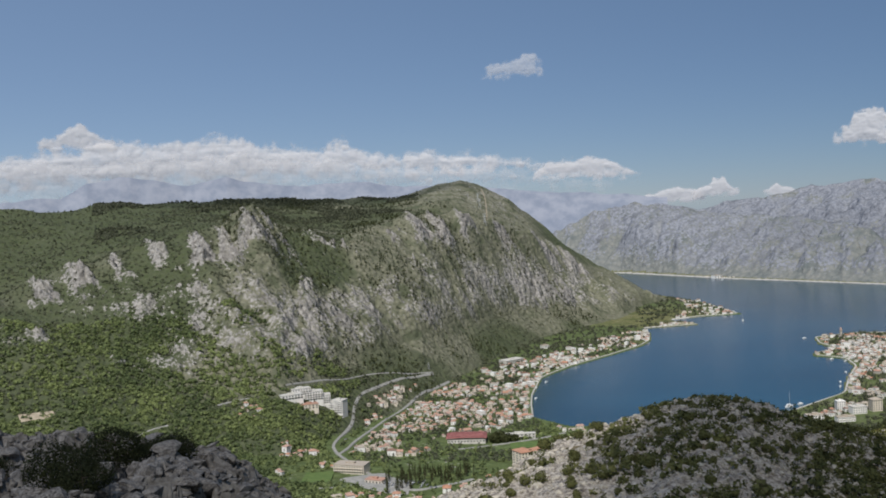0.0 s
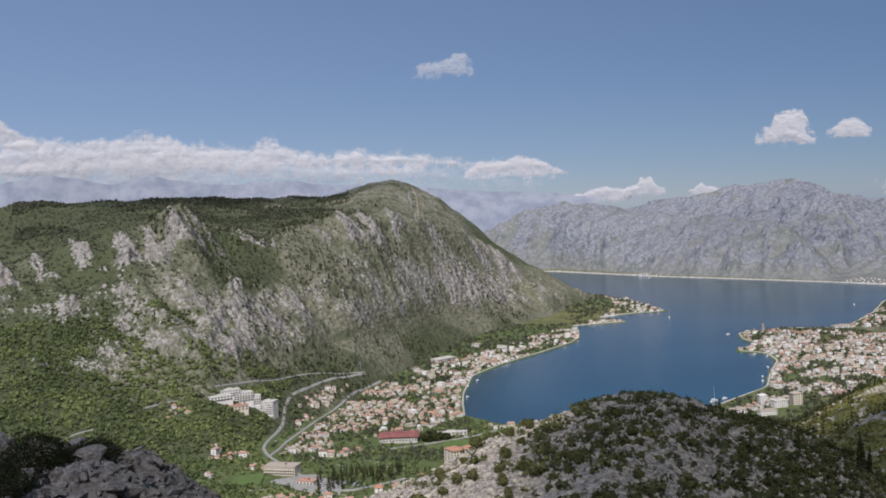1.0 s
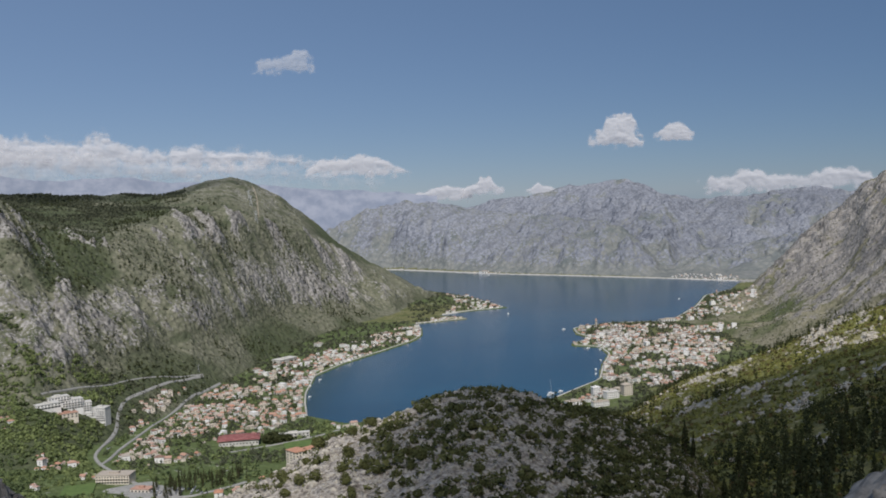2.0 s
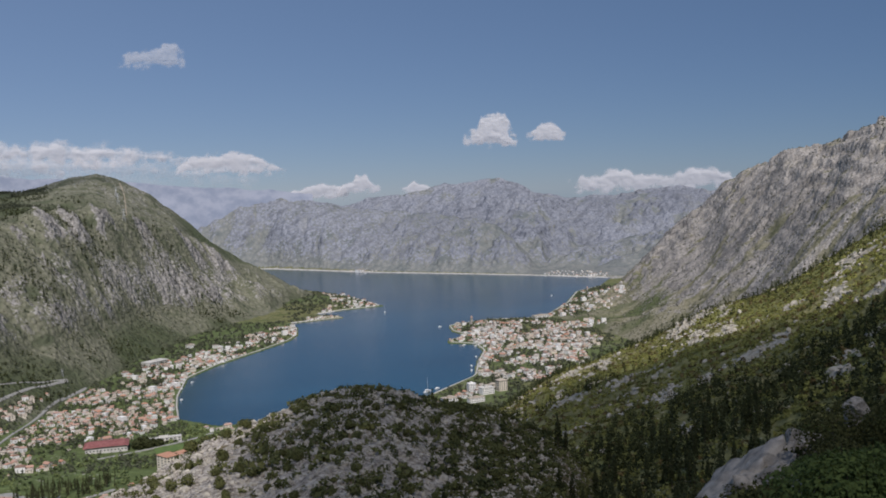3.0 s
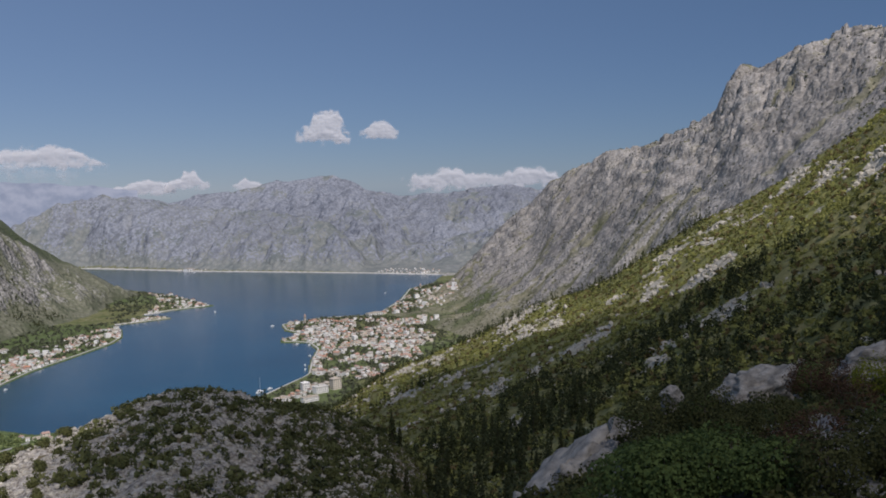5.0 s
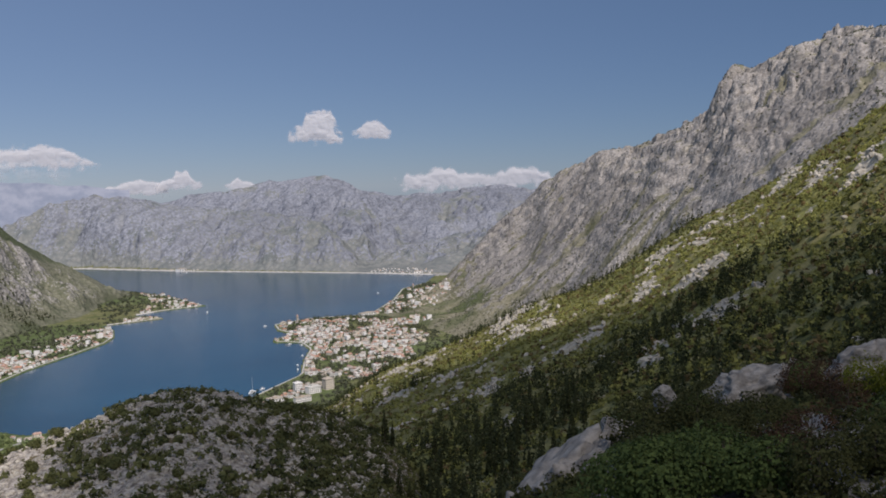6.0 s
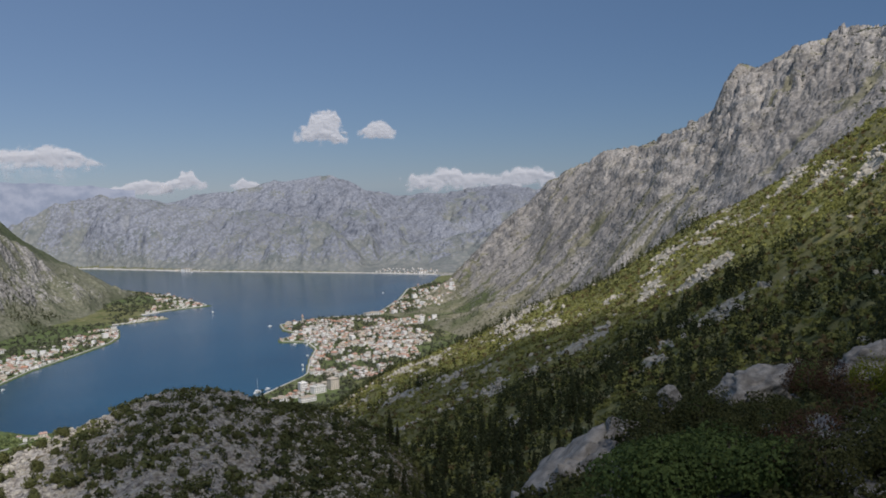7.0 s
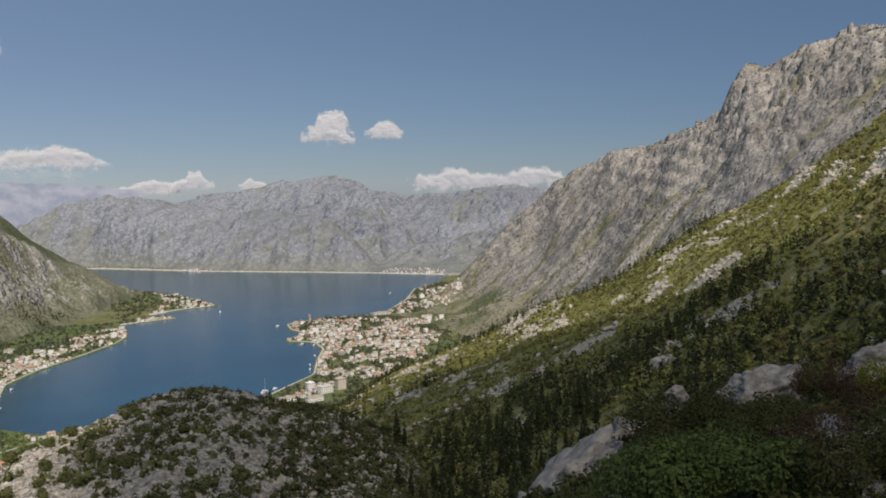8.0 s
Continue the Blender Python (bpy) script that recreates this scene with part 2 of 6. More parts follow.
    # the pale range behind the water
    ff = at(b, (-10, 4500), (5, 4345), (10.2, 4195), (16.3, 3745), (22, 3500), (26.4, 3348), (30.4, 3230), (36, 3300), (50, 3300))
    fd = at(wb, (-10, 4600), (7, 4520), (14.4, 4380), (20.8, 4080), (25, 3740), (26.3, 3560), (27, 3800), (29, 4000), (37, 3900), (50, 3800))
    ed = at(wb, (-10, -4), (5, -2.6), (7, -1.35), (9, -0.35), (11.1, -0.12), (13.5, -0.55), (14.7, -0.76), (17.2, -1.05), (20.1, -1.25), (22.35, -1.69), (24, -2.6), (24.9, -3.6), (25.7, -4.5), (26.2, -4.7), (27.5, -4.05), (29, -3.6), (33, -2.65), (37, -2.05), (50, -1))
    ef = 0.16 * fbm(b / 0.7, 0 * b, 15, 5) + at(b, (-10, -4), (5, -2.2), (7.0, -1.2), (8.9, -0.35), (11.1, -0.1), (13.5, -0.45), (15.1, -0.6), (16.7, -0.18), (19.1, 0.12), (20.8, 0.5), (21.6, 0.42), (22.4, 0.47), (24.1, 0.62), (26.05, -0.14), (27.7, -0.53), (29.0, -0.5), (30.7, -0.62), (32.7, -0.32), (34.6, -0.15), (36.0, -0.6), (37.4, -0.3), (50, 1))
    fr = profile(r, (ff - 60, -12), (ff, 2), (fd, el(fd, ed)), (fd + 190, np.maximum(el(fd, ed) - 190, 22)), (4850, el(4850, ef)), (4990, el(4850, ef) - 60))
    gully = fins(x, y, 225, 120, 560, 67, 5, 0.58)
    spine = 0.7 * fins(x, y, 238, 420, 1500, 68, 3, 0.5, 1.0) + 0.45 * fbm(x / 380, y / 380, 70, 3)
    edge = fins(x, y, 205, 38, 120, 75, 4, 0.62)
    inlet = smooth(25, 26.5, b)
    frm = smooth(ff + 5 + 160 * inlet, ff + 130 + 220 * inlet, r)
    calm = (0.14 + 0.86 * smooth(4830, 4500, r)) * (1 - 0.65 * np.exp(-((r - fd) / 110) ** 2))
    fr = fr + frm * calm * (44 * gully + 80 * spine + 17 * edge + 14 * fbm(x / 110, y / 110, 71, 4) + 5 * fbm(x / 30, y / 30, 76, 3))
    fr = np.where(r < 4840, np.minimum(fr, el(r, ef + 0.15 * edge - 0.1)), fr)
    fr = np.where((r < ff - 60) | (b > 60) | (b < -12), -60, fr)
    on["north"] = (fr, frm * smooth(-0.45, 0.35, 0.45 * gully + 0.45 * edge + 0.8 * fbm(x / 120, y / 120, 73, 5) + 0.5 * fbm(x / 420, y / 420, 77, 3) + 0.02) * (0.60 + 0.40 * smooth(fd - 40, fd + 160, r)), 0 * b)

    # the hillside under the camera, falling from right to left
    rs = at(b, (-180, 300), (-90, 400), (-40, 420), (0, 460), (12, 620), (20, 850), (23.9, 930), (29.8, 920), (35.3, 900), (40.6, 850), (45.4, 790), (50, 720), (54.9, 670), (70, 500), (90, 400), (180, 300))
    es = at(b, (-180, 12), (-90, -14), (-40, -23), (0, -23), (12, -19), (20, -14.8), (23.9, -12.85), (27.1, -11.03), (29.8, -9.97), (32.5, -8.9), (35.3, -7.6), (38, -6.8), (40.6, -5.7), (43.2, -4.1), (45.4, -2.7), (47.6, -1.75), (50, -0.55), (52.9, 1.5), (54.9, 3.2), (70, 12), (90, 22), (130, 24), (180, 12))
    e0 = at(b, (-180, -10), (-60, -30), (-8, -30), (5, -30), (20, -22), (26, -20), (33, -18.5), (37, -16.8), (45, -13.5), (55, -10.5), (70, -5), (90, -6), (130, -3), (180, -10))
    r0 = at(b, (-180, 4), (-60, 30), (0, 150), (24, 240), (33, 220), (45, 190), (55, 150), (70, 60), (90, 4))
    s = np.clip(np.log(np.maximum(r, r0) / r0) / np.log(rs / r0), 0, 1)
    es_r = e0 + (es - e0) * (1 - (1 - s) ** 1.35)
    hs = np.where(r < rs, el(r, es_r), el(rs, es) - 0.62 * (r - rs))
    hs = np.where(r < r0, el(np.maximum(r, 2.5), e0 - 9 * smooth(10, 100, r0) * (1 - r / r0)), hs)
    lumps = fbm(x / 38, y / 38, 81, 4) * np.clip(r / 400, 0, 1)
    hs = hs + 6 * lumps + 1.2 * ridged(x / 9, y / 9, 83, 3) * smooth(20, 120, r)
    patch = fbm(x / 24, y / 24, 87, 5, 0.6)
    for b1, r1, wide in ((34.6, 790, 0.9), (35.4, 640, 0.9), (37.0, 650, 0.7), (42.6, 530, 1.0), (45.6, 445, 1.2), (47.4, 420, 0.9), (43.5, 700, 0.6), (30.0, 760, 0.5), (28.9, 715, 0.6), (27.2, 690, 0.5), (31.5, 510, 0.6), (33.4, 468, 0.6), (52.2, 560, 1.1), (54.5, 430, 0.7), (50.6, 690, 0.6), (39.9, 462, 0.5)):
        patch = patch + 0.56 * np.exp(-((b - b1) / wide) ** 2 - (np.log(np.maximum(r, 1) / r1) / 0.07) ** 2)
    on["slope"] = (hs, smooth(0.34, 0.48, patch + 0.2 * ridged(x / 8, y / 8, 89, 3)), 0.5 + 0 * b)

    # the rocky knoll below the camera
    rk = at(b, (-9, 180), (-4, 215), (-0.7, 240), (3.8, 265), (8.6, 290), (14.8, 300), (21.6, 305), (30, 320))
    ek = at(b, (-9, -24), (-4, -18.6), (-0.7, -16.75), (1.4, -16.1), (3.8, -15.25), (6.2, -14.0), (8.6, -13.1), (10.8, -12.3), (12.9, -11.56), (14.8, -11.3), (17.1, -11.6), (19.3, -12.4), (21.6, -12.9), (23.6, -13.4), (27, -15), (31, -19))
    sk = np.clip((r - 95) / (rk - 95), 0, 1)
    kn = np.where(r < rk, el(r, -27 + (ek + 27) * (1 - (1 - sk) ** 1.6)), el(rk, ek) - 0.9 * (r - rk))
    kn = np.where((b < -10) | (b > 32) | (r < 95), -80, kn)
    krough = ridged(x / 11, y / 11, 93, 4, 0.6)
    kn = kn + 1.5 * krough + 0.8 * ridged(x / 3.4, y / 3.4, 94, 3, 0.6) + 2.2 * fbm(x / 24, y / 24, 95, 3)
    on["knoll"] = (kn, smooth(-0.25, 0.2, krough + 0.6 * fbm(x / 30, y / 30, 97, 3) + 0.1) * (1 - 0.6 * smooth(18.5, 22, b)), 0.2 + 0 * b)

    # broken rock beside the camera
    rb = at(b, (-70, 40), (-25.4, 34), (-15.7, 30), (-10.4, 30), (-6, 28))
    eb = at(b, (-70, -9), (-40, -10.5), (-25.4, -11.5), (-19.7, -12.3), (-15.7, -12.7), (-13.5, -13.9), (-11.9, -15), (-10.4, -16.1), (-8, -19), (-4, -26))
    sb = np.clip((r - 4) / (rb - 4), 0, 1)
    br = np.where(r < rb, el(r, -30 + (eb + 30) * (1 - (1 - sb) ** 2.2)), el(rb, eb) - 0.8 * (r - rb))
    br = np.where((b > -3) | (b < -75) | (r < 4), -90, br)
    gap, lift = cells(x / 1.7 + 0.3 * fbm(x, y, 3, 2), y / 1.2, 101)
    gap2, lift2 = cells(x / 0.62 + 0.25 * fbm(x / 0.5, y / 0.5, 4, 2), y / 0.5, 104)
    br = br + 0.34 * lift + 0.15 * lift2 - 0.5 * smooth(0.16, 0.02, gap) - 0.22 * smooth(0.22, 0.03, gap2) + 0.3 * fbm(x / 3, y / 3, 103, 3) + 0.05 * ridged(x / 0.3, y / 0.3, 106, 2)
    on["outcrop"] = (br, np.full(b.shape, 1.0), 0 * b)

    # the bench of ground that the camera stands on
    ec = at(b, (-180, 0), (-90, -9), (-60, -12), (-8, -28), (0, -34), (20, -34), (31, -20.5), (33, -19.2), (37, -16.6), (39.8, -15.2), (43.4, -13.7), (47, -12.9), (50, -12.3), (55, -11.2), (70, -6), (90, 4), (180, 0))
    sc = np.clip((r - 3) / 17, 0, 1)
    bn = np.where(r < 20, el(np.maximum(r, 3), -34 + (ec + 34) * (1 - (1 - sc) ** 2)), el(20, ec) - 0.9 * (r - 20))
    bn = np.where(r < 3, el(3, -34), bn) + 0.12 * fbm(x / 1.6, y / 1.6, 107, 4)
    on["bench"] = (bn, smooth(0.1, 0.35, fbm(x / 2.5, y / 2.5, 109, 3)), 0.3 + 0 * b)

    names = list(on)
    stack = np.stack([valley] + [on[n][0] for n in names])
    which = stack.argmax(0)
    z = stack.max(0)
    # level ground underfoot
    level = EYE - 1.62 + 0.06 * fbm(x / 0.8, y / 0.8, 113, 3)
    z = level + (z - level) * smooth(1.2, 4.6, r)
    which = np.where(r < 3.0 + 2.2 * fbm(x / 1.3, y / 1.3, 115, 4), 7, which)
    rock = np.choose(which, [0.9 * smooth(3100, 3200, r)] + [on[n][1] for n in names])
    lush = np.choose(which, [0.85 - 0.45 * smooth(17, 19, b) - 0.3 * smooth(3000, 3200, r) - 0.4 * smooth(2150, 2450, r) * smooth(17, 15, b)] + [on[n][2] for n in names])
    return x, y, z, rock, lush, which, d


# ---- materials ----
def material(name, rough=0.9, spec=0.2):
    m = bpy.data.materials.new(name)
    m.use_nodes = True
    b = m.node_tree.nodes["Principled BSDF"]
    b.inputs["Roughness"].default_value = rough
    b.inputs["Specular IOR Level"].default_value = spec
    return m, m.node_tree.nodes, m.node_tree.links, b


def n_noise(nodes, links, scale, detail=4.0, rough=0.55, vec=None, stretch=None):
    if vec is None:
        vec = nodes.new("ShaderNodeTexCoord").outputs["Object"]
    if stretch:
        mp = nodes.new("ShaderNodeMapping")
        mp.inputs["Scale"].default_value = stretch
        links.new(vec, mp.inputs[0])
        vec = mp.outputs[0]
    t = nodes.new("ShaderNodeTexNoise")
    t.inputs["Scale"].default_value, t.inputs["Detail"].default_value, t.inputs["Roughness"].default_value = scale, detail, rough
    links.new(vec, t.inputs["Vector"])
    return t.outputs[0]


def n_range(nodes, links, value, a, b, lo=0.0, hi=1.0):
    t = nodes.new("ShaderNodeMapRange")
    t.interpolation_type = "SMOOTHSTEP"
    for i, v in enumerate((a, b, lo, hi)):
        t.inputs[1 + i].default_value = v
    links.new(value, t.inputs[0])
    return t.outputs[0]


def n_math(nodes, links, op, a, b=0.0):
    t = nodes.new("ShaderNodeMath")
    t.operation = op
    for i, v in enumerate((a, b)):
        if isinstance(v, (int, float)):
            t.inputs[i].default_value = v
        else:
            links.new(v, t.inputs[i])
    return t.outputs[0]


def n_mix(nodes, links, fac, a, b):
    t = nodes.new("ShaderNodeMix")
    t.data_type = "RGBA"
    if isinstance(fac, (int, float)):
        t.inputs[0].default_value = fac
    else:
        links.new(fac, t.inputs[0])
    for i, v in ((6, a), (7, b)):
        if isinstance(v, tuple):
            t.inputs[i].default_value = (*v, 1)
        else:
            links.new(v, t.inputs[i])
    return t.outputs[2]


def n_attr(nodes, name):
    t = nodes.new("ShaderNodeAttribute")
    t.attribute_name = name
    return t.outputs["Fac"]


def n_bump(nodes, links, height, bsdf, strength, distance):
    t = nodes.new("ShaderNodeBump")
    t.inputs["Strength"].default_value, t.inputs["Distance"].default_value = strength, distance
    links.new(height, t.inputs["Height"])
    links.new(t.outputs[0], bsdf.inputs["Normal"])


def terrain(name, stone_a, stone_b, dry, scrub, lush_a, lush_b, size, relief, speck=0.42, tone=0.0, bedding=None, beds=0.42):
    """Limestone and scrub, mixed by the covers 'rock' and 'lush'; size is the grain in metres."""
    m, nodes, links, b = material(name, 0.95, 0.1)
    fine = n_noise(nodes, links, 1.0 / size, 6, 0.65)
    mid = n_noise(nodes, links, 0.13 / size, 5, 0.6)
    wide = n_noise(nodes, links, 0.022 / size, 4, 0.55)
    stone = n_mix(nodes, links, n_range(nodes, links, fine, 0.32, 0.66), stone_a, stone_b)
    stone = n_mix(nodes, links, n_range(nodes, links, mid, 0.5, 0.75, 0, 0.5), stone, dry)
    layer = None
    if bedding:
        # beds of rock, thin across the direction 'bedding' and long along the others
        thick, way = bedding
        where = nodes.new("ShaderNodeTexCoord").outputs["Object"]
        across, along, coords = (nodes.new("ShaderNodeVectorMath") for _ in range(3))
        across.operation, along.operation, coords.operation = "DOT_PRODUCT", "SCALE", "MULTIPLY_ADD"
        links.new(where, across.inputs[0])
        across.inputs[1].default_value = way
        along.inputs[0].default_value = way
        links.new(across.outputs["Value"], along.inputs["Scale"])
        links.new(where, coords.inputs[0])
        coords.inputs[1].default_value = (0.32, 0.32, 0.32)
        links.new(along.outputs[0], coords.inputs[2])
        layer = n_noise(nodes, links, 1.0 / thick, 5, 0.6, coords.outputs[0])
        stone = n_mix(nodes, links, n_range(nodes, links, layer, 0.36, 0.52, beds, 0.0), stone, tuple(0.5 * c for c in stone_a))
    if tone:
        stone = n_mix(nodes, links, n_range(nodes, links, wide, 0.42, 0.62, 0, tone), stone, tuple(0.62 * c for c in stone_a))
    green = n_mix(nodes, links, n_range(nodes, links, mid, 0.30, 0.52), scrub, dry)
    rich = n_mix(nodes, links, n_range(nodes, links, fine, 0.35, 0.65), lush_a, lush_b)
    lush = n_math(nodes, links, "ADD", n_attr(nodes, "lush"), n_range(nodes, links, wide, 0.3, 0.7, -0.35, 0.35))
    green = n_mix(nodes, links, n_range(nodes, links, lush, 0.2, 0.75), green, rich)
    dots = nodes.new("ShaderNodeTexVoronoi")
    dots.inputs["Scale"].default_value = 0.55 / size
    links.new(nodes.new("ShaderNodeTexCoord").outputs["Object"], dots.inputs["Vector"])
    green = n_mix(nodes, links, n_range(nodes, links, dots.outputs["Distance"], 0.15, 0.75, 0.0, 0.55), green, scrub)
    r = n_math(nodes, links, "ADD", n_attr(nodes, "rock"), n_range(nodes, links, fine, 0.3, 0.7, -speck, speck))
    r = n_math(nodes, links, "ADD", r, n_range(nodes, links, mid, 0.3, 0.7, -0.22, 0.22))
    links.new(n_mix(nodes, links, n_range(nodes, links, r, 0.36, 0.62), green, stone), b.inputs["Base Color"])
    h = n_math(nodes, links, "SUBTRACT", fine, dots.outputs["Distance"])
    if layer:
        h = n_math(nodes, links, "ADD", h, n_math(nodes, links, "MULTIPLY", layer, n_attr(nodes, "rock")))
    if bedding:
        # blocks parted by upright clefts
        cleft = nodes.new("ShaderNodeTexVoronoi")
        cleft.feature = "F1"
        cleft.inputs["Scale"].default_value = 0.5 / size
        tall = nodes.new("ShaderNodeMapping")
        tall.inputs["Scale"].default_value = (1.0, 1.0, 0.45)
        links.new(nodes.new("ShaderNodeTexCoord").outputs["Object"], tall.inputs[0])
        links.new(tall.outputs[0], cleft.inputs["Vector"])
        h = n_math(nodes, links, "SUBTRACT", h, n_math(nodes, links, "MULTIPLY", cleft.outputs["Distance"], n_math(nodes, links, "MULTIPLY", n_attr(nodes, "rock"), 1.7)))
    n_bump(nodes, links, h, b, 0.7 if bedding else 0.55, relief)
    return m


STONE_A, STONE_B = (0.20, 0.19, 0.175), (0.44, 0.42, 0.39)
GROUND = terrain("valley scrub", STONE_A, STONE_B, (0.2, 0.19, 0.09), (0.08, 0.10, 0.035), (0.095, 0.125, 0.052), (0.14, 0.18, 0.072), 7.0, 5.0)
SLOPE = terrain("hillside scrub", (0.24, 0.215, 0.17), (0.47, 0.435, 0.36), (0.27, 0.24, 0.11), (0.11, 0.115, 0.045), (0.18, 0.185, 0.06), (0.27, 0.26, 0.085), 2.2, 1.2)
WEST = terrain("cliffs with scrub", (0.17, 0.16, 0.146), (0.40, 0.38, 0.35), (0.225, 0.218, 0.155), (0.095, 0.106, 0.064), (0.062, 0.078, 0.038), (0.094, 0.110, 0.052), 5.5, 6.0, 0.36, 0.0, (15.0, (0.82, 0.1, 0.56)))
EAST = terrain("bare limestone", (0.208, 0.191, 0.17), (0.437, 0.405, 0.365), (0.27, 0.245, 0.175), (0.125, 0.125, 0.07), (0.07, 0.09, 0.035), (0.09, 0.12, 0.04), 3.2, 1.5, 0.42, 0.3, (11.0, (-0.38, 0.3, 0.88)), 0.55)
# distance haze is put into these stone tones: paler, bluer, less contrast
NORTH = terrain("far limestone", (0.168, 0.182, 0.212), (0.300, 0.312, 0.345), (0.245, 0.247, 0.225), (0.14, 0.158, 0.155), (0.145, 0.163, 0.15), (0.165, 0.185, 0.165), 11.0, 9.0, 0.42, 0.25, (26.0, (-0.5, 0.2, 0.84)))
KNOLL = terrain("karst knoll", (0.15, 0.128, 0.107), (0.54, 0.49, 0.42), (0.21, 0.165, 0.10), (0.07, 0.065, 0.03), (0.05, 0.07, 0.02), (0.07, 0.09, 0.025), 1.2, 2.2)
CRAG = terrain("broken limestone", (0.10, 0.09, 0.08), (0.31, 0.29, 0.265), (0.2, 0.19, 0.16), (0.05, 0.06, 0.03), (0.05, 0.07, 0.02), (0.07, 0.09, 0.03), 0.35, 0.2)
BENCH = terrain("stony scrub", (0.13, 0.125, 0.12), (0.27, 0.26, 0.24), (0.13, 0.11, 0.06), (0.03, 0.045, 0.015), (0.04, 0.06, 0.018), (0.06, 0.085, 0.02), 0.3, 0.12)


def water_material():
    m, nodes, links, b = material("deep bay water", 0.16, 0.5)
    b.inputs["IOR"].default_value = 1.33
    wide = n_range(nodes, links, n_noise(nodes, links, 0.004, 4, 0.55, None, (0.45, 1.0, 1.0)), 0.3, 0.7)
    links.new(n_mix(nodes, links, wide, (0.006, 0.043, 0.076), (0.011, 0.062, 0.104)), b.inputs["Base Color"])
    n_bump(nodes, links, n_noise(nodes, links, 0.25, 4, 0.6), b, 0.16, 1.0)
    return m


WATER = water_material()


# ---- ground, hills and mountains ----
def grid_lines():
    inside = np.concatenate([np.arange(-29.5, 13, 0.11), np.arange(13, 31, 0.12), np.arange(31, 60.0, 0.12)])
    bearings = np.concatenate([np.arange(-180, -29.9, 6.0), inside, np.arange(60.6, 180.1, 5.97)])
    bearings[-1] = 180.0
    distances = np.concatenate([[0.01], np.geomspace(1.2, 10, 24, endpoint=False), np.linspace(10, 36, 170, endpoint=False), np.geomspace(36, 90, 36, endpoint=False), np.linspace(90, 380, 160, endpoint=False), np.linspace(380, 960, 125, endpoint=False),
                                np.linspace(960, 1330, 55, endpoint=False), np.linspace(1330, 2900, 340, endpoint=False), np.linspace(2900, 3300, 40, endpoint=False), np.linspace(3300, 4985, 240)])
    return bearings, distances


BEARINGS, DISTANCES = grid_lines()
GB, GR = np.meshgrid(BEARINGS, DISTANCES)
GX, GY, GZ, GROCK, GLUSH, GWHICH, _ = landscape(GB, GR)


def bare_steeps():
    """Soil and growth hold on the gentler ground of the mountains; the steep parts are bare."""
    down = np.gradient(GZ, DISTANCES, axis=0)
    side = np.gradient(GZ, np.radians(BEARINGS), axis=1) / np.maximum(GR, 1)
    steep = np.hypot(down, side)
    for kind, level, force in ((1, 0.75, 0.30), (2, 0.80, 0.70), (3, 0.55, 0.30)):
        at_kind = GWHICH == kind
        GROCK[at_kind] = np.clip(GROCK[at_kind] + force * np.clip(steep[at_kind] - level, -0.8, 0.8) * smooth(0.02, 0.25, GROCK[at_kind]), 0, 1.1)


bare_steeps()


def height_at(b, r):
    """The height of the ground, between the lines of its grid."""
    i = min(max(int(np.searchsorted(DISTANCES, r)) - 1, 0), len(DISTANCES) - 2)
    j = min(max(int(np.searchsorted(BEARINGS, b)) - 1, 0), len(BEARINGS) - 2)
    u = (r - DISTANCES[i]) / (DISTANCES[i + 1] - DISTANCES[i])
    v = (b - BEARINGS[j]) / (BEARINGS[j + 1] - BEARINGS[j])
    return (GZ[i, j] * (1 - u) + GZ[i + 1, j] * u) * (1 - v) + (GZ[i, j + 1] * (1 - u) + GZ[i + 1, j + 1] * u) * v


def sheet(name, quads, mat, label, category):
    used = np.unique(quads)
    remap = np.zeros(GX.size, np.int64)
    remap[used] = np.arange(len(used))
    me = bpy.data.meshes.new(name)
    me.vertices.add(len(used))
    co = np.stack([GX.ravel()[used], GY.ravel()[used], GZ.ravel()[used]], 1)
    me.vertices.foreach_set("co", co.astype(np.float32).ravel())
    me.loops.add(quads.size)
    me.loops.foreach_set("vertex_index", remap[quads].astype(np.int32).ravel())
    me.polygons.add(len(quads))
    me.polygons.foreach_set("loop_start", np.arange(0, quads.size, 4, dtype=np.int32))
    me.update(calc_edges=True)
    me.polygons.foreach_set("use_smooth", np.full(len(quads), name != "rock_outcrop"))
    for key, grid in (("rock", GROCK), ("lush", GLUSH)):
        a = me.attributes.new(key, "FLOAT", "POINT")
        a.data.foreach_set("value", grid.ravel()[used].astype(np.float32))
    me.materials.append(mat)
    me.validate()
    return tagged(new(name, me), label, category, kind="structure")


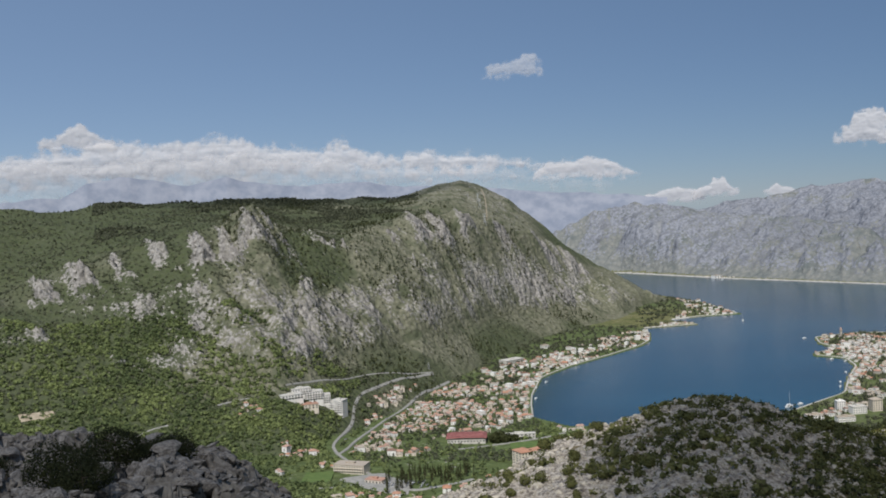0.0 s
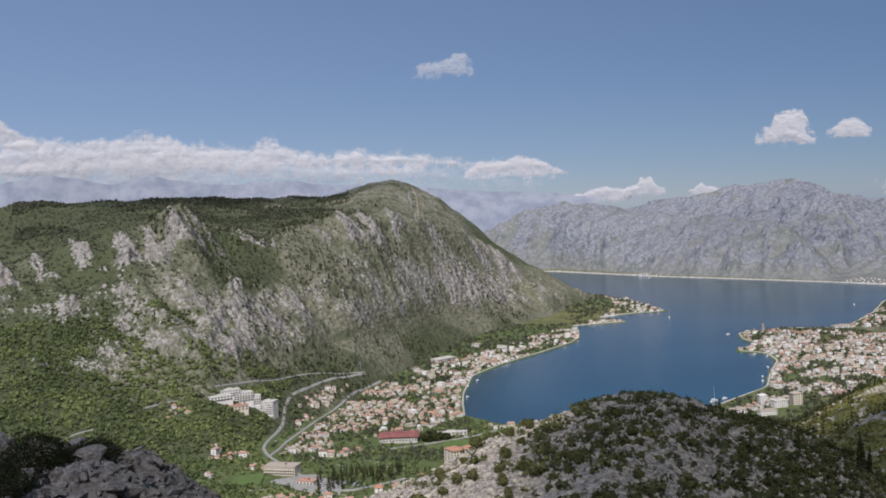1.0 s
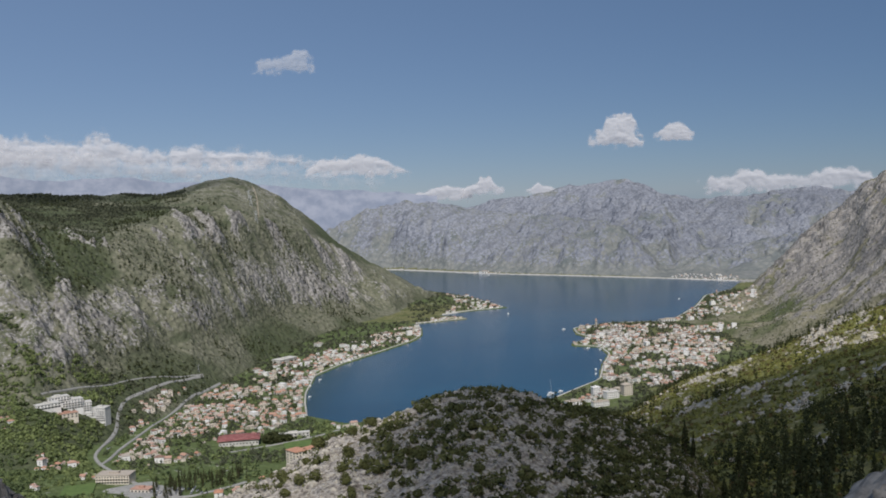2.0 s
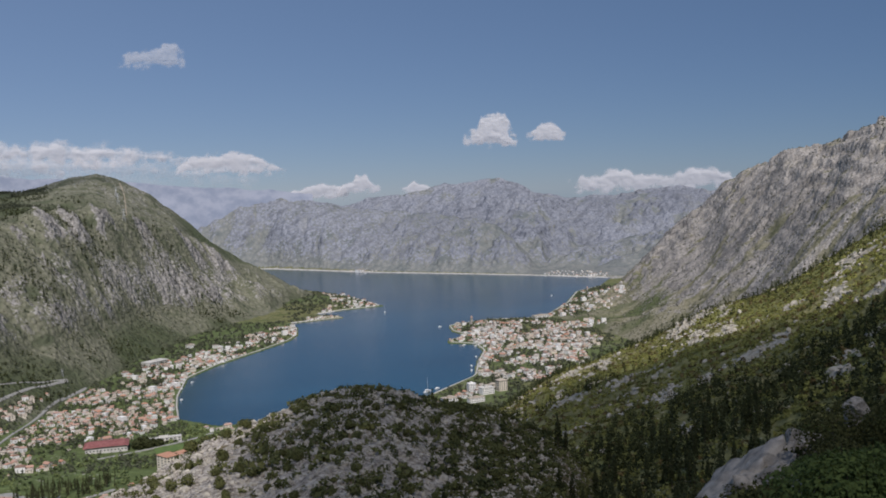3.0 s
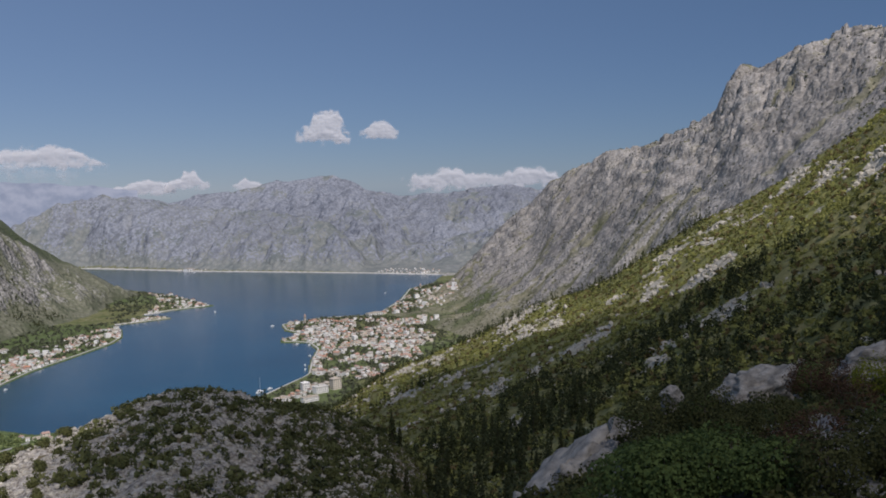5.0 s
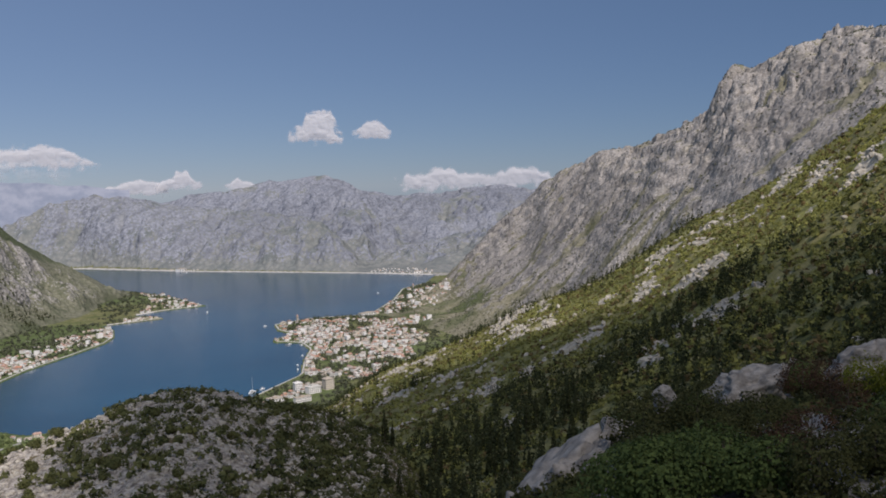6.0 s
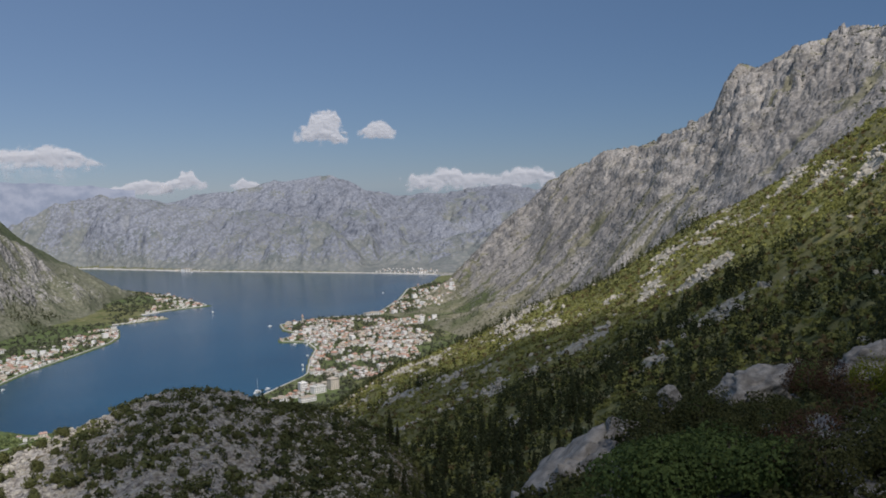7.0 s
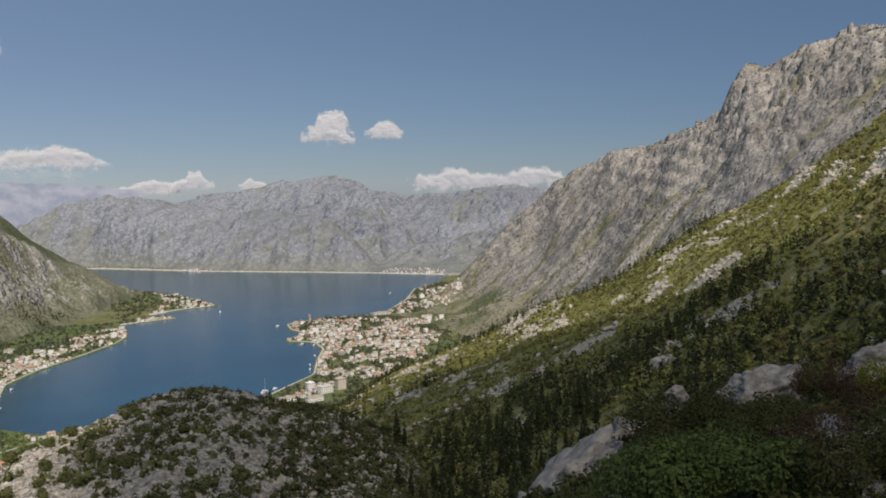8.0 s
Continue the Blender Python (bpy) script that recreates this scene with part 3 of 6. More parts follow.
def build_land():
    nr, nb = GB.shape
    i, j = np.meshgrid(np.arange(nr - 1), np.arange(nb - 1), indexing="ij")
    a = (i * nb + j).ravel()
    quads = np.stack([a, a + 1, a + nb + 1, a + nb], 1)[:, ::-1]
    deep = (GZ[:-1, :-1] < -6) & (GZ[1:, 1:] < -6)
    kind = np.where(deep & (GR[:-1, :-1] > 1200), -1, GWHICH[:-1, :-1]).ravel()
    for name, ids, mat, label, category in (
            ("ground", (0,), GROUND, "green valley floor and coastal plain with scrub", "ground"),
            ("ground_hillside", (4,), SLOPE, "steep green hillside with scrub and pale stones", "hillside"),
            ("mountain_west", (1,), WEST, "long green mountain with grey limestone crags", "mountain"),
            ("mountain_east", (2,), EAST, "steep bare grey limestone mountain above the bay", "mountain"),
            ("mountain_north", (3,), NORTH, "limestone range behind the bay, coloured pale blue-grey for haze", "mountain"),
            ("hill", (5,), KNOLL, "rocky karst knoll with dark bushes", "hill"),
            ("ground_bench", (7,), BENCH, "scrubby stony bench of ground on the hillside", "ground"),
            ("rock_outcrop", (6,), CRAG, "broken grey limestone outcrop with sharp clefts", "rock")):
        pick = quads[np.isin(kind, ids)]
        if len(pick):
            sheet(name, pick, mat, label, category)


build_land()


def build_water():
    bm = bmesh.new()
    x0, y0, x1, y1 = -700, 1150, 2300, 4700
    n = 24
    vs = [[bm.verts.new((x0 + (x1 - x0) * i / n, y0 + (y1 - y0) * j / n, 0)) for i in range(n + 1)] for j in range(n + 1)]
    for j in range(n):
        for i in range(n):
            bm.faces.new((vs[j][i], vs[j][i + 1], vs[j + 1][i + 1], vs[j + 1][i]))
    me = bpy.data.meshes.new("water")
    bm.to_mesh(me)
    bm.free()
    me.materials.append(WATER)
    tagged(new("water", me), "calm deep blue bay water with faint ripples", "water", kind="structure")


build_water()


# ---- building blocks ----
def part(name, bm, mat, parent, label=""):
    me = bpy.data.meshes.new(name)
    bm.to_mesh(me)
    bm.free()
    me.materials.append(mat)
    ob = new(name, me)
    ob.parent = parent
    return tagged(ob, label) if label else ob


def thing(name, label, category, group="", kind=""):
    return tagged(new(name), label, category, group, kind)


def box(bm, x0, y0, z0, x1, y1, z1, bevel=0.0):
    vs = [bm.verts.new(c) for c in ((x0, y0, z0), (x1, y0, z0), (x1, y1, z0), (x0, y1, z0), (x0, y0, z1), (x1, y0, z1), (x1, y1, z1), (x0, y1, z1))]
    fs = [bm.faces.new([vs[i] for i in f]) for f in ((3, 2, 1, 0), (4, 5, 6, 7), (0, 1, 5, 4), (1, 2, 6, 5), (2, 3, 7, 6), (3, 0, 4, 7))]
    if bevel:
        edges = list({e for f in fs for e in f.edges})
        bmesh.ops.bevel(bm, geom=edges, offset=bevel, segments=1, affect="EDGES")
    return bm


def boxes(*sizes, bevel=0.0):
    bm = bmesh.new()
    for s in sizes:
        box(bm, *s, bevel=bevel)
    return bm


def tube(bm, p, q, r0, r1, n=7):
    p, q = Vector(p), Vector(q)
    turn = (q - p).to_track_quat("Z", "Y").to_matrix()
    rings = []
    for c, r in ((p, r0), (q, r1)):
        rings.append([bm.verts.new(c + turn @ Vector((r * math.cos(2 * math.pi * i / n), r * math.sin(2 * math.pi * i / n), 0))) for i in range(n)])
    for i in range(n):
        bm.faces.new((rings[0][i], rings[0][(i + 1) % n], rings[1][(i + 1) % n], rings[1][i]))
    bm.faces.new(rings[0][::-1])
    bm.faces.new(rings[1])
    return bm


def place(b, r, lift=0.0):
    return Vector((r * math.sin(radians(b)), r * math.cos(radians(b)), height_at(b, r) + lift))


def polar(x, y):
    return math.degrees(math.atan2(x, y)), math.hypot(x, y)


def weathered(name, a, b, scale=0.5, rough=0.85, spec=0.2, relief=0.0, each=0.0):
    """Two tones in grain and stains; each: how far single things differ in tone."""
    m, nodes, links, bs = material(name, rough, spec)
    col = n_mix(nodes, links, n_range(nodes, links, n_noise(nodes, links, scale, 5, 0.6), 0.3, 0.7), a, b)
    stain = n_range(nodes, links, n_noise(nodes, links, scale * 0.13, 3, 0.5), 0.5, 0.8, 0, 0.3)
    col = n_mix(nodes, links, stain, col, tuple(0.6 * c for c in a))
    if each:
        info = n_math(nodes, links, "FRACT", n_math(nodes, links, "ADD", nodes.new("ShaderNodeObjectInfo").outputs["Random"], nodes.new("ShaderNodeNewGeometry").outputs["Random Per Island"]))
        col = n_mix(nodes, links, n_range(nodes, links, info, 0, 1, 0, each), col, tuple(min(0.8, c * 0.55 + 0.12) for c in b))
    links.new(col, bs.inputs["Base Color"])
    if relief:
        n_bump(nodes, links, n_noise(nodes, links, scale * 4, 4, 0.6), bs, 0.5, relief)
    return m


WALL_WHITE = weathered("white render", (0.72, 0.70, 0.66), (0.84, 0.82, 0.78), each=0.12)
WALL_CREAM = weathered("cream render", (0.62, 0.54, 0.43), (0.78, 0.71, 0.60), each=0.35)
WALL_STONE = weathered("stone wall", (0.36, 0.33, 0.28), (0.50, 0.46, 0.40), each=0.2)
ROOF_ORANGE = weathered("orange clay tiles", (0.38, 0.18, 0.11), (0.50, 0.275, 0.18), 0.8, relief=0.05, each=0.55)
ROOF_PINK = weathered("faded clay tiles", (0.36, 0.20, 0.145), (0.52, 0.33, 0.25), 0.8, relief=0.05, each=0.6)
ROOF_BEIGE = weathered("grey beige roof", (0.34, 0.29, 0.23), (0.5, 0.43, 0.35), 0.8, each=0.3)
ROOF_BROWN = weathered("dark brown tiles", (0.17, 0.10, 0.07), (0.28, 0.18, 0.13), 0.8, each=0.4)
ROOF_RED = weathered("red sheet roof", (0.42, 0.17, 0.16), (0.52, 0.24, 0.22), 0.2, 0.6)
WINDOW = weathered("dark window glass", (0.03, 0.035, 0.04), (0.06, 0.065, 0.07), 0.5, 0.2, 0.5)
CONCRETE = weathered("pale concrete", (0.48, 0.46, 0.42), (0.62, 0.60, 0.55), 0.3)
ASPHALT = weathered("worn pale asphalt", (0.24, 0.235, 0.215), (0.36, 0.35, 0.32), 0.25)
QUAY = weathered("pale quay stone", (0.42, 0.40, 0.36), (0.58, 0.56, 0.51), 0.2)
GRASS = weathered("mown grass", (0.085, 0.135, 0.04), (0.13, 0.18, 0.055), 0.15)
BARK = weathered("bark", (0.07, 0.055, 0.04), (0.13, 0.10, 0.075), 4.0, relief=0.05)
METAL = weathered("galvanised steel", (0.40, 0.41, 0.42), (0.52, 0.53, 0.54), 1.0, 0.5)
BOAT = weathered("white boat hull", (0.72, 0.72, 0.70), (0.80, 0.80, 0.78), 1.0, 0.4)
BARE = weathered("pale bare earth", (0.30, 0.25, 0.18), (0.42, 0.36, 0.27), 0.15)
CRAG_BLOCK = weathered("sharp broken limestone", (0.06, 0.053, 0.048), (0.32, 0.295, 0.265), 7.0, 0.95, 0.1, 0.03, each=0.3)
PALE_BLOCK = weathered("pale weathered limestone", (0.25, 0.225, 0.18), (0.53, 0.485, 0.40), 0.8, 0.95, 0.1, 0.1, each=0.25)
NEAR_STONE = weathered("lichened grey limestone", (0.14, 0.127, 0.11), (0.385, 0.355, 0.312), 3.5, 0.95, 0.1, 0.08, each=0.2)


def leaf_material(name, dark, light, far=False):
    m, nodes, links, b = material(name, 0.75, 0.15)
    tint = n_attr(nodes, "tint")
    grain = n_range(nodes, links, n_noise(nodes, links, 0.25 if far else 1.5, 3, 0.6), 0.3, 0.7, -0.2, 0.2)
    col = n_mix(nodes, links, n_math(nodes, links, "ADD", tint, grain), dark, light)
    links.new(col, b.inputs["Base Color"])
    thin, both = nodes.new("ShaderNodeBsdfTranslucent"), nodes.new("ShaderNodeMixShader")
    both.inputs[0].default_value = 0.38
    links.new(col, thin.inputs[0])
    links.new(b.outputs[0], both.inputs[1])
    links.new(thin.outputs[0], both.inputs[2])
    links.new(both.outputs[0], nodes["Material Output"].inputs[0])
    return m


LEAF_DARK = leaf_material("dark conifer needles", (0.038, 0.046, 0.02), (0.095, 0.104, 0.04))
LEAF_SCRUB = leaf_material("olive scrub leaves", (0.115, 0.12, 0.04), (0.34, 0.335, 0.10))
LEAF_WOOD = leaf_material("broad green leaves", (0.105, 0.138, 0.06), (0.275, 0.322, 0.125), True)
# leaf green lifted and greyed: distance haze put into the colour
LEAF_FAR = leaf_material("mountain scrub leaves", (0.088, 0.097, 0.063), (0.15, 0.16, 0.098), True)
LEAF_KNOLL = leaf_material("dusty dark scrub leaves", (0.072, 0.083, 0.033), (0.21, 0.21, 0.075))
LEAF_OLIVE = leaf_material("dull olive leaves", (0.045, 0.05, 0.018), (0.13, 0.13, 0.045))
LEAF_RUST = leaf_material("rusty spring leaves", (0.09, 0.07, 0.03), (0.24, 0.175, 0.075))
LEAF_RIDGE = leaf_material("dark ridge forest", (0.08, 0.088, 0.056), (0.13, 0.138, 0.085), True)
LEAF_JUNIPER = leaf_material("dark juniper needles", (0.02, 0.026, 0.012), (0.055, 0.062, 0.024))
LEAF_RED = leaf_material("reddish brown leaves", (0.05, 0.027, 0.018), (0.12, 0.065, 0.035))
LEAF_YELLOW = leaf_material("yellow green leaves", (0.10, 0.12, 0.015), (0.26, 0.26, 0.03))
LEAF_GREEN = leaf_material("fresh green leaves", (0.06, 0.088, 0.028), (0.165, 0.215, 0.06))

RNG = np.random.default_rng(4)


def clumps(pos, size, tall, tint, count, cone, leaf=0.42, rng=RNG):
    """Corners and tints of leaf clumps: for each plant count small turned leaves spread through its crown. cone 1: pointed, 0: round."""
    n = len(pos)
    k = count
    d = rng.normal(size=(n, k, 3))
    d /= np.linalg.norm(d, axis=2, keepdims=True)
    rad = rng.uniform(0.45, 1.0, (n, k, 1)) ** 0.6
    lump = 1 + 0.28 * np.sin(3 * d[..., 0:1] + pos[:, None, 0:1]) * np.cos(2.6 * d[..., 1:2] + pos[:, None, 1:2])
    c = d * rad * lump
    h = (c[..., 2] + 1) / 2
    taper = 1 - cone[:, None] * np.clip(h, 0, 1) ** 1.0 * 0.92
    off = np.empty_like(c)
    off[..., 0] = c[..., 0] * size[:, None] * 0.5 * taper
    off[..., 1] = c[..., 1] * size[:, None] * 0.5 * taper
    off[..., 2] = h * tall[:, None]
    centre = pos[:, None, :] + off
    nrm = d * 0.9 + rng.normal(size=(n, k, 3)) * (0.3 if k < 24 else 0.55)
    nrm[..., 2] += 0.25
    nrm /= np.linalg.norm(nrm, axis=2, keepdims=True)
    u = np.cross(nrm, rng.normal(size=(n, k, 3)))
    u /= np.linalg.norm(u, axis=2, keepdims=True)
    v = np.cross(nrm, u)
    s = (leaf * size * 0.5)[:, None, None] * rng.uniform(0.6, 1.35, (n, k, 1)) * (0.55 + 0.45 * taper[..., None])
    w = rng.uniform(0.55, 1.0, (n, k, 1))
    tri = np.stack([centre - u * s - v * s * w, centre + u * s - v * s * w * 0.8, centre + u * s * 0.2 + v * s * w * 1.2], 2)
    t = np.clip(tint[:, None] + rng.normal(0, 0.12, (n, k)), 0, 1)
    return tri.reshape(-1, 3), np.repeat(t.ravel(), 3)


def leaves_mesh(name, corners, tints, mat):
    n = len(corners) // 3
    me = bpy.data.meshes.new(name)
    me.vertices.add(n * 3)
    me.vertices.foreach_set("co", corners.astype(np.float32).ravel())
    me.loops.add(n * 3)
    me.loops.foreach_set("vertex_index", np.arange(n * 3, dtype=np.int32))
    me.polygons.add(n)
    me.polygons.foreach_set("loop_start", np.arange(0, n * 3, 3, dtype=np.int32))
    me.update(calc_edges=True)
    a = me.attributes.new("tint", "FLOAT", "POINT")
    a.data.foreach_set("value", tints.astype(np.float32))
    me.materials.append(mat)
    return me


def woodland(name, label, category, mat, b, r, size, tall, tint, count, cone=0.0, leaf=0.42, sink=0.15):
    """Plants at bearings b and distances r, joined into one stretch of growth."""
    n = len(b)
    if not n:
        return
    z = np.array([height_at(bb, rr) for bb, rr in zip(b, r)])
    pos = np.stack([r * np.sin(np.radians(b)), r * np.cos(np.radians(b)), z - sink * tall], 1)
    co, t = clumps(pos, size, tall, tint, count, np.full(n, cone) if np.isscalar(cone) else cone, leaf)
    tagged(new(name, leaves_mesh(name, co, t, mat)), label, category, kind="stuff")


def scatter(n, b0, b1, r0, r1, keep=None, power=1.0):
    """Random bearings and distances, even over the plan; keep(b, r, cover) picks among them."""
    b = RNG.uniform(b0, b1, n)
    r = np.sqrt(RNG.uniform(r0 ** (2 * power), r1 ** (2 * power), n) ** (1 / power))
    x, y, z, rock, lush, which, d = landscape(b, r)
    ok = keep(b, r, rock, which, d, x, y, z) if keep else np.ones(n, bool)
    return b[ok], r[ok]


# ---- roads, quays and fields ----
def ribbon(name, line, width, mat, label, category, lift=0.5):
    """A strip along bearings and distances, laid on the ground."""
    pts = []
    for (b0, r0), (b1, r1) in zip(line, line[1:]):
        p, q = Vector((r0 * math.sin(radians(b0)), r0 * math.cos(radians(b0)))), Vector((r1 * math.sin(radians(b1)), r1 * math.cos(radians(b1))))
        n = max(2, int((q - p).length / 9))
        pts += [p.lerp(q, i / n) for i in range(n)]
    pts.append(q)
    for _ in range(3):
        pts = [pts[0]] + [(a + b * 2 + c) / 4 for a, b, c in zip(pts, pts[1:], pts[2:])] + [pts[-1]]
    bm = bmesh.new()
    rows, levels = [], []
    for i, p in enumerate(pts):
        way = (pts[min(i + 1, len(pts) - 1)] - pts[max(i - 1, 0)]).normalized()
        side = Vector((-way.y, way.x)) * width / 2
        zs = [height_at(*polar(*(p + side * s))) + lift for s in (-1, 0, 1)]
        zs[1] = max(zs[1], (zs[0] + zs[2]) / 2)
        levels.append((p, side, zs))
    for i, (p, side, zs) in enumerate(levels):
        near = levels[max(0, i - 2):i + 3]
        zs = [max(zs[k] - lift + 0.25, sum(n[2][k] for n in near) / len(near)) for k in range(3)]
        rows.append([bm.verts.new((*(p + side * s), z)) for s, z in ((-1.3, zs[0] - 1.2), (-1, zs[0]), (0, zs[1] + 0.08), (1, zs[2]), (1.3, zs[2] - 1.2))])
    for a, b in zip(rows, rows[1:]):
        for i in range(4):
            bm.faces.new((a[i], a[i + 1], b[i + 1], b[i])[::-1])
    bmesh.ops.recalc_face_normals(bm, faces=bm.faces)
    me = bpy.data.meshes.new(name)
    bm.to_mesh(me)
    bm.free()
    me.materials.append(mat)
    return tagged(new(name, me), label, category, kind="structure")


ROAD_A = [(-6.15, 1100), (-6.96, 1162), (-7.30, 1208), (-6.82, 1258), (-6.02, 1320), (-5.90, 1372), (-5.57, 1420), (-4.41, 1476), (-3.18, 1537), (-1.65, 1610), (-1.12, 1634)]
ROAD_B = [(-6.96, 1165), (-6.3, 1200), (-6.09, 1226), (-4.84, 1316), (-3.74, 1390), (-2.80, 1453), (-1.39, 1567), (-0.15, 1652)]
ROAD_C = [(-9.83, 1325), (-8.32, 1382), (-7.11, 1425), (-5.45, 1486), (-3.93, 1534), (-1.65, 1618), (-1.12, 1634)]
ROAD_D = [(-6.15, 1100), (-5.2, 1050), (-3.9, 985), (-2.4, 965), (-0.5, 985), (1.0, 1010)]
ROAD_E = [(0.2, 1178), (1.49, 1188), (2.71, 1198), (4.24, 1218), (5.24, 1230), (6.6, 1260)]
ROAD_F = [(-13.5, 1010), (-11, 1000), (-9.2, 990), (-7.3, 985), (-5.8, 1000)]
ROAD_G = [(-18.9, 1180), (-18.2, 1200), (-17.4, 1212), (-16.6, 1218)]
ROAD_I = [(-13.8, 1270), (-12.9, 1285), (-11.8, 1292)]
for line, width in ((ROAD_A, 7), (ROAD_B, 6.5), (ROAD_C, 3.5), (ROAD_D, 8), (ROAD_E, 6), (ROAD_F, 5), (ROAD_G, 3.5), (ROAD_I, 3.5)):
    ribbon("road", line, width * 0.5, ASPHALT, "worn pale grey asphalt road through the valley", "road", 0.9)

ribbon("pavement", [(-5.6, 1040), (-4.6, 1000), (-3.4, 985), (-2.7, 985)], 42, ASPHALT, "grey asphalt car park beside the road", "car park", 0.9)
ribbon("ground_pitch", [(3.35, 1186), (5.6, 1190)], 46, GRASS, "mown green sports pitch", "pitch", 0.6)
ribbon("ground_lawn", [(-9.1, 1036), (-7.4, 1032)], 52, GRASS, "light green mown lawn among trees", "lawn", 0.6)
ribbon("ground_clearing", [(-24.4, 1245), (-22.6, 1250)], 13, BARE, "pale bare earth clearing in the scrub", "clearing", 0.7)

ribbon("path", [(2.2, 2760), (2.36, 2714), (2.47, 2594), (2.5, 2470), (2.51, 2347)], 2.2, BARE, "pale stony track down from the summit", "path", 0.8)


def quay(points, width):
    ribbon("quay", points, width * 0.5, QUAY, "pale stone quay along the water's edge", "quay", 0.7)


quay([(4.75, 1360), (4.65, 1450), (4.72, 1531), (5.3, 1685), (7.0, 1797), (9.35, 1922), (11.2, 2046), (11.65, 2120), (11.7, 2230)], 4)
quay([(11.4, 2328), (12.8, 2350), (14.4, 2383)], 6)
quay([(13.0, 2485), (14.6, 2546), (16.7, 2592), (15.2, 2840)], 7)
quay([(20.8, 2150), (21.0, 2065), (21.9, 2003), (20.75, 1940), (20.75, 1908), (22.3, 1884), (22.85, 1797), (22.45, 1680), (22.25, 1556), (19.5, 1412)], 5)
quay([(29.8, 2935), (28.4, 2790), (27.85, 2520), (26.4, 2245), (22.9, 2228), (20.8, 2150)], 6)
quay([(6, 4335), (10.2, 4186), (16.3, 3732), (22.0, 3487), (26.4, 3335), (30.2, 3205)], 13)


# ---- houses ----
def gable_roof(w, l, z, rise, over):
    bm = bmesh.new()
    x, y, t = w / 2 + over, l / 2 + over, 0.35
    z0 = z - 0.15
    pts = [(-x, -y, z0), (x, -y, z0), (x, y, z0), (-x, y, z0), (0, -y, z0 + rise), (0, y, z0 + rise)]
    low = [bm.verts.new(p) for p in pts]
    up = [bm.verts.new((p[0], p[1], p[2] + t)) for p in pts]
    for a, b in (((0, 4, 5, 3), 1), ((4, 1, 2, 5), 1)):
        bm.faces.new([up[i] for i in a][::-1])
        bm.faces.new([low[i] for i in a])
    for a, b in ((0, 4), (4, 1), (1, 2), (2, 5), (5, 3), (3, 0)):
        bm.faces.new((low[a], low[b], up[b], up[a]))
    bmesh.ops.recalc_face_normals(bm, faces=bm.faces)
    return bm


def hip_roof(w, l, z, rise, over):
    bm = bmesh.new()
    x, y, t = w / 2 + over, l / 2 + over, 0.3
    k = max(0.2, y - x)
    base = [bm.verts.new(p) for p in ((-x, -y, z), (x, -y, z), (x, y, z), (-x, y, z))]
    edge = [bm.verts.new((v.co.x, v.co.y, z + t)) for v in base]
    top = [bm.verts.new((0, -k, z + t + rise)), bm.verts.new((0, k, z + t + rise))]
    bm.faces.new(base[::-1])
    for i in range(4):
        bm.faces.new((base[i], base[(i + 1) % 4], edge[(i + 1) % 4], edge[i]))
    bm.faces.new((edge[0], edge[1], top[0]))
    bm.faces.new((edge[1], edge[2], top[1], top[0]))
    bm.faces.new((edge[2], edge[3], top[1]))
    bm.faces.new((edge[3], edge[0], top[0], top[1]))
    bmesh.ops.recalc_face_normals(bm, faces=bm.faces)
    return bm


def flat_roof(w, l, z):
    return boxes((-w / 2 - 0.3, -l / 2 - 0.3, z, w / 2 + 0.3, l / 2 + 0.3, z + 0.5))


def house_wall(w, l, h, gable):
    bm = boxes((-w / 2, -l / 2, -5, w / 2, l / 2, h))
    if gable:
        bm2 = [bm.verts.new((x, y, z)) for y in (-l / 2, l / 2) for x, z in ((-w / 2, h), (w / 2, h), (0, h + gable))]
        bm.faces.new(bm2[:3])
        bm.faces.new(bm2[3:][::-1])
    return bm


def house_windows(parent, w, l, floors, depth=0.12):
    for f in range(floors):
        z = 0.6 + 2.3 * f
        for y in (-l / 4, l / 4):
            part("window", boxes((w / 2 - 0.1, y - 0.6, z, w / 2 + depth, y + 0.6, z + 1.4)), WINDOW, parent)
            part("window", boxes((-w / 2 - depth, y - 0.6, z, -w / 2 + 0.1, y + 0.6, z + 1.4)), WINDOW, parent)
        for y, s in ((-l / 2, -1), (l / 2, 1)):
            part("window", boxes((-0.7, min(y, y + s * depth), z, 0.7, max(y, y + s * depth), z + 1.4)), WINDOW, parent)


def make_house(w, l, floors, style, wall, roof, label):
    ob = thing("house", label, "house", "houses of the bay towns")
    h = 2.3 * floors + 0.2
    rise = w * 0.26
    part("wall", house_wall(w, l, h, rise - 0.05 if style == "gable" else 0), wall, ob)
    cap = {"gable": lambda: gable_roof(w, l, h, rise + 0.15, 0.5), "hip": lambda: hip_roof(w, l, h, rise, 0.5), "flat": lambda: flat_roof(w, l, h)}[style]()
    top = part("roof", cap, roof, ob)
    if style != "flat":
        part("chimney", boxes((w * 0.2, l * 0.15, h, w * 0.2 + 0.7, l * 0.15 + 0.7, h + rise + 0.9)), wall, top)
    house_windows(ob, w, l, min(floors, 2))
    return ob


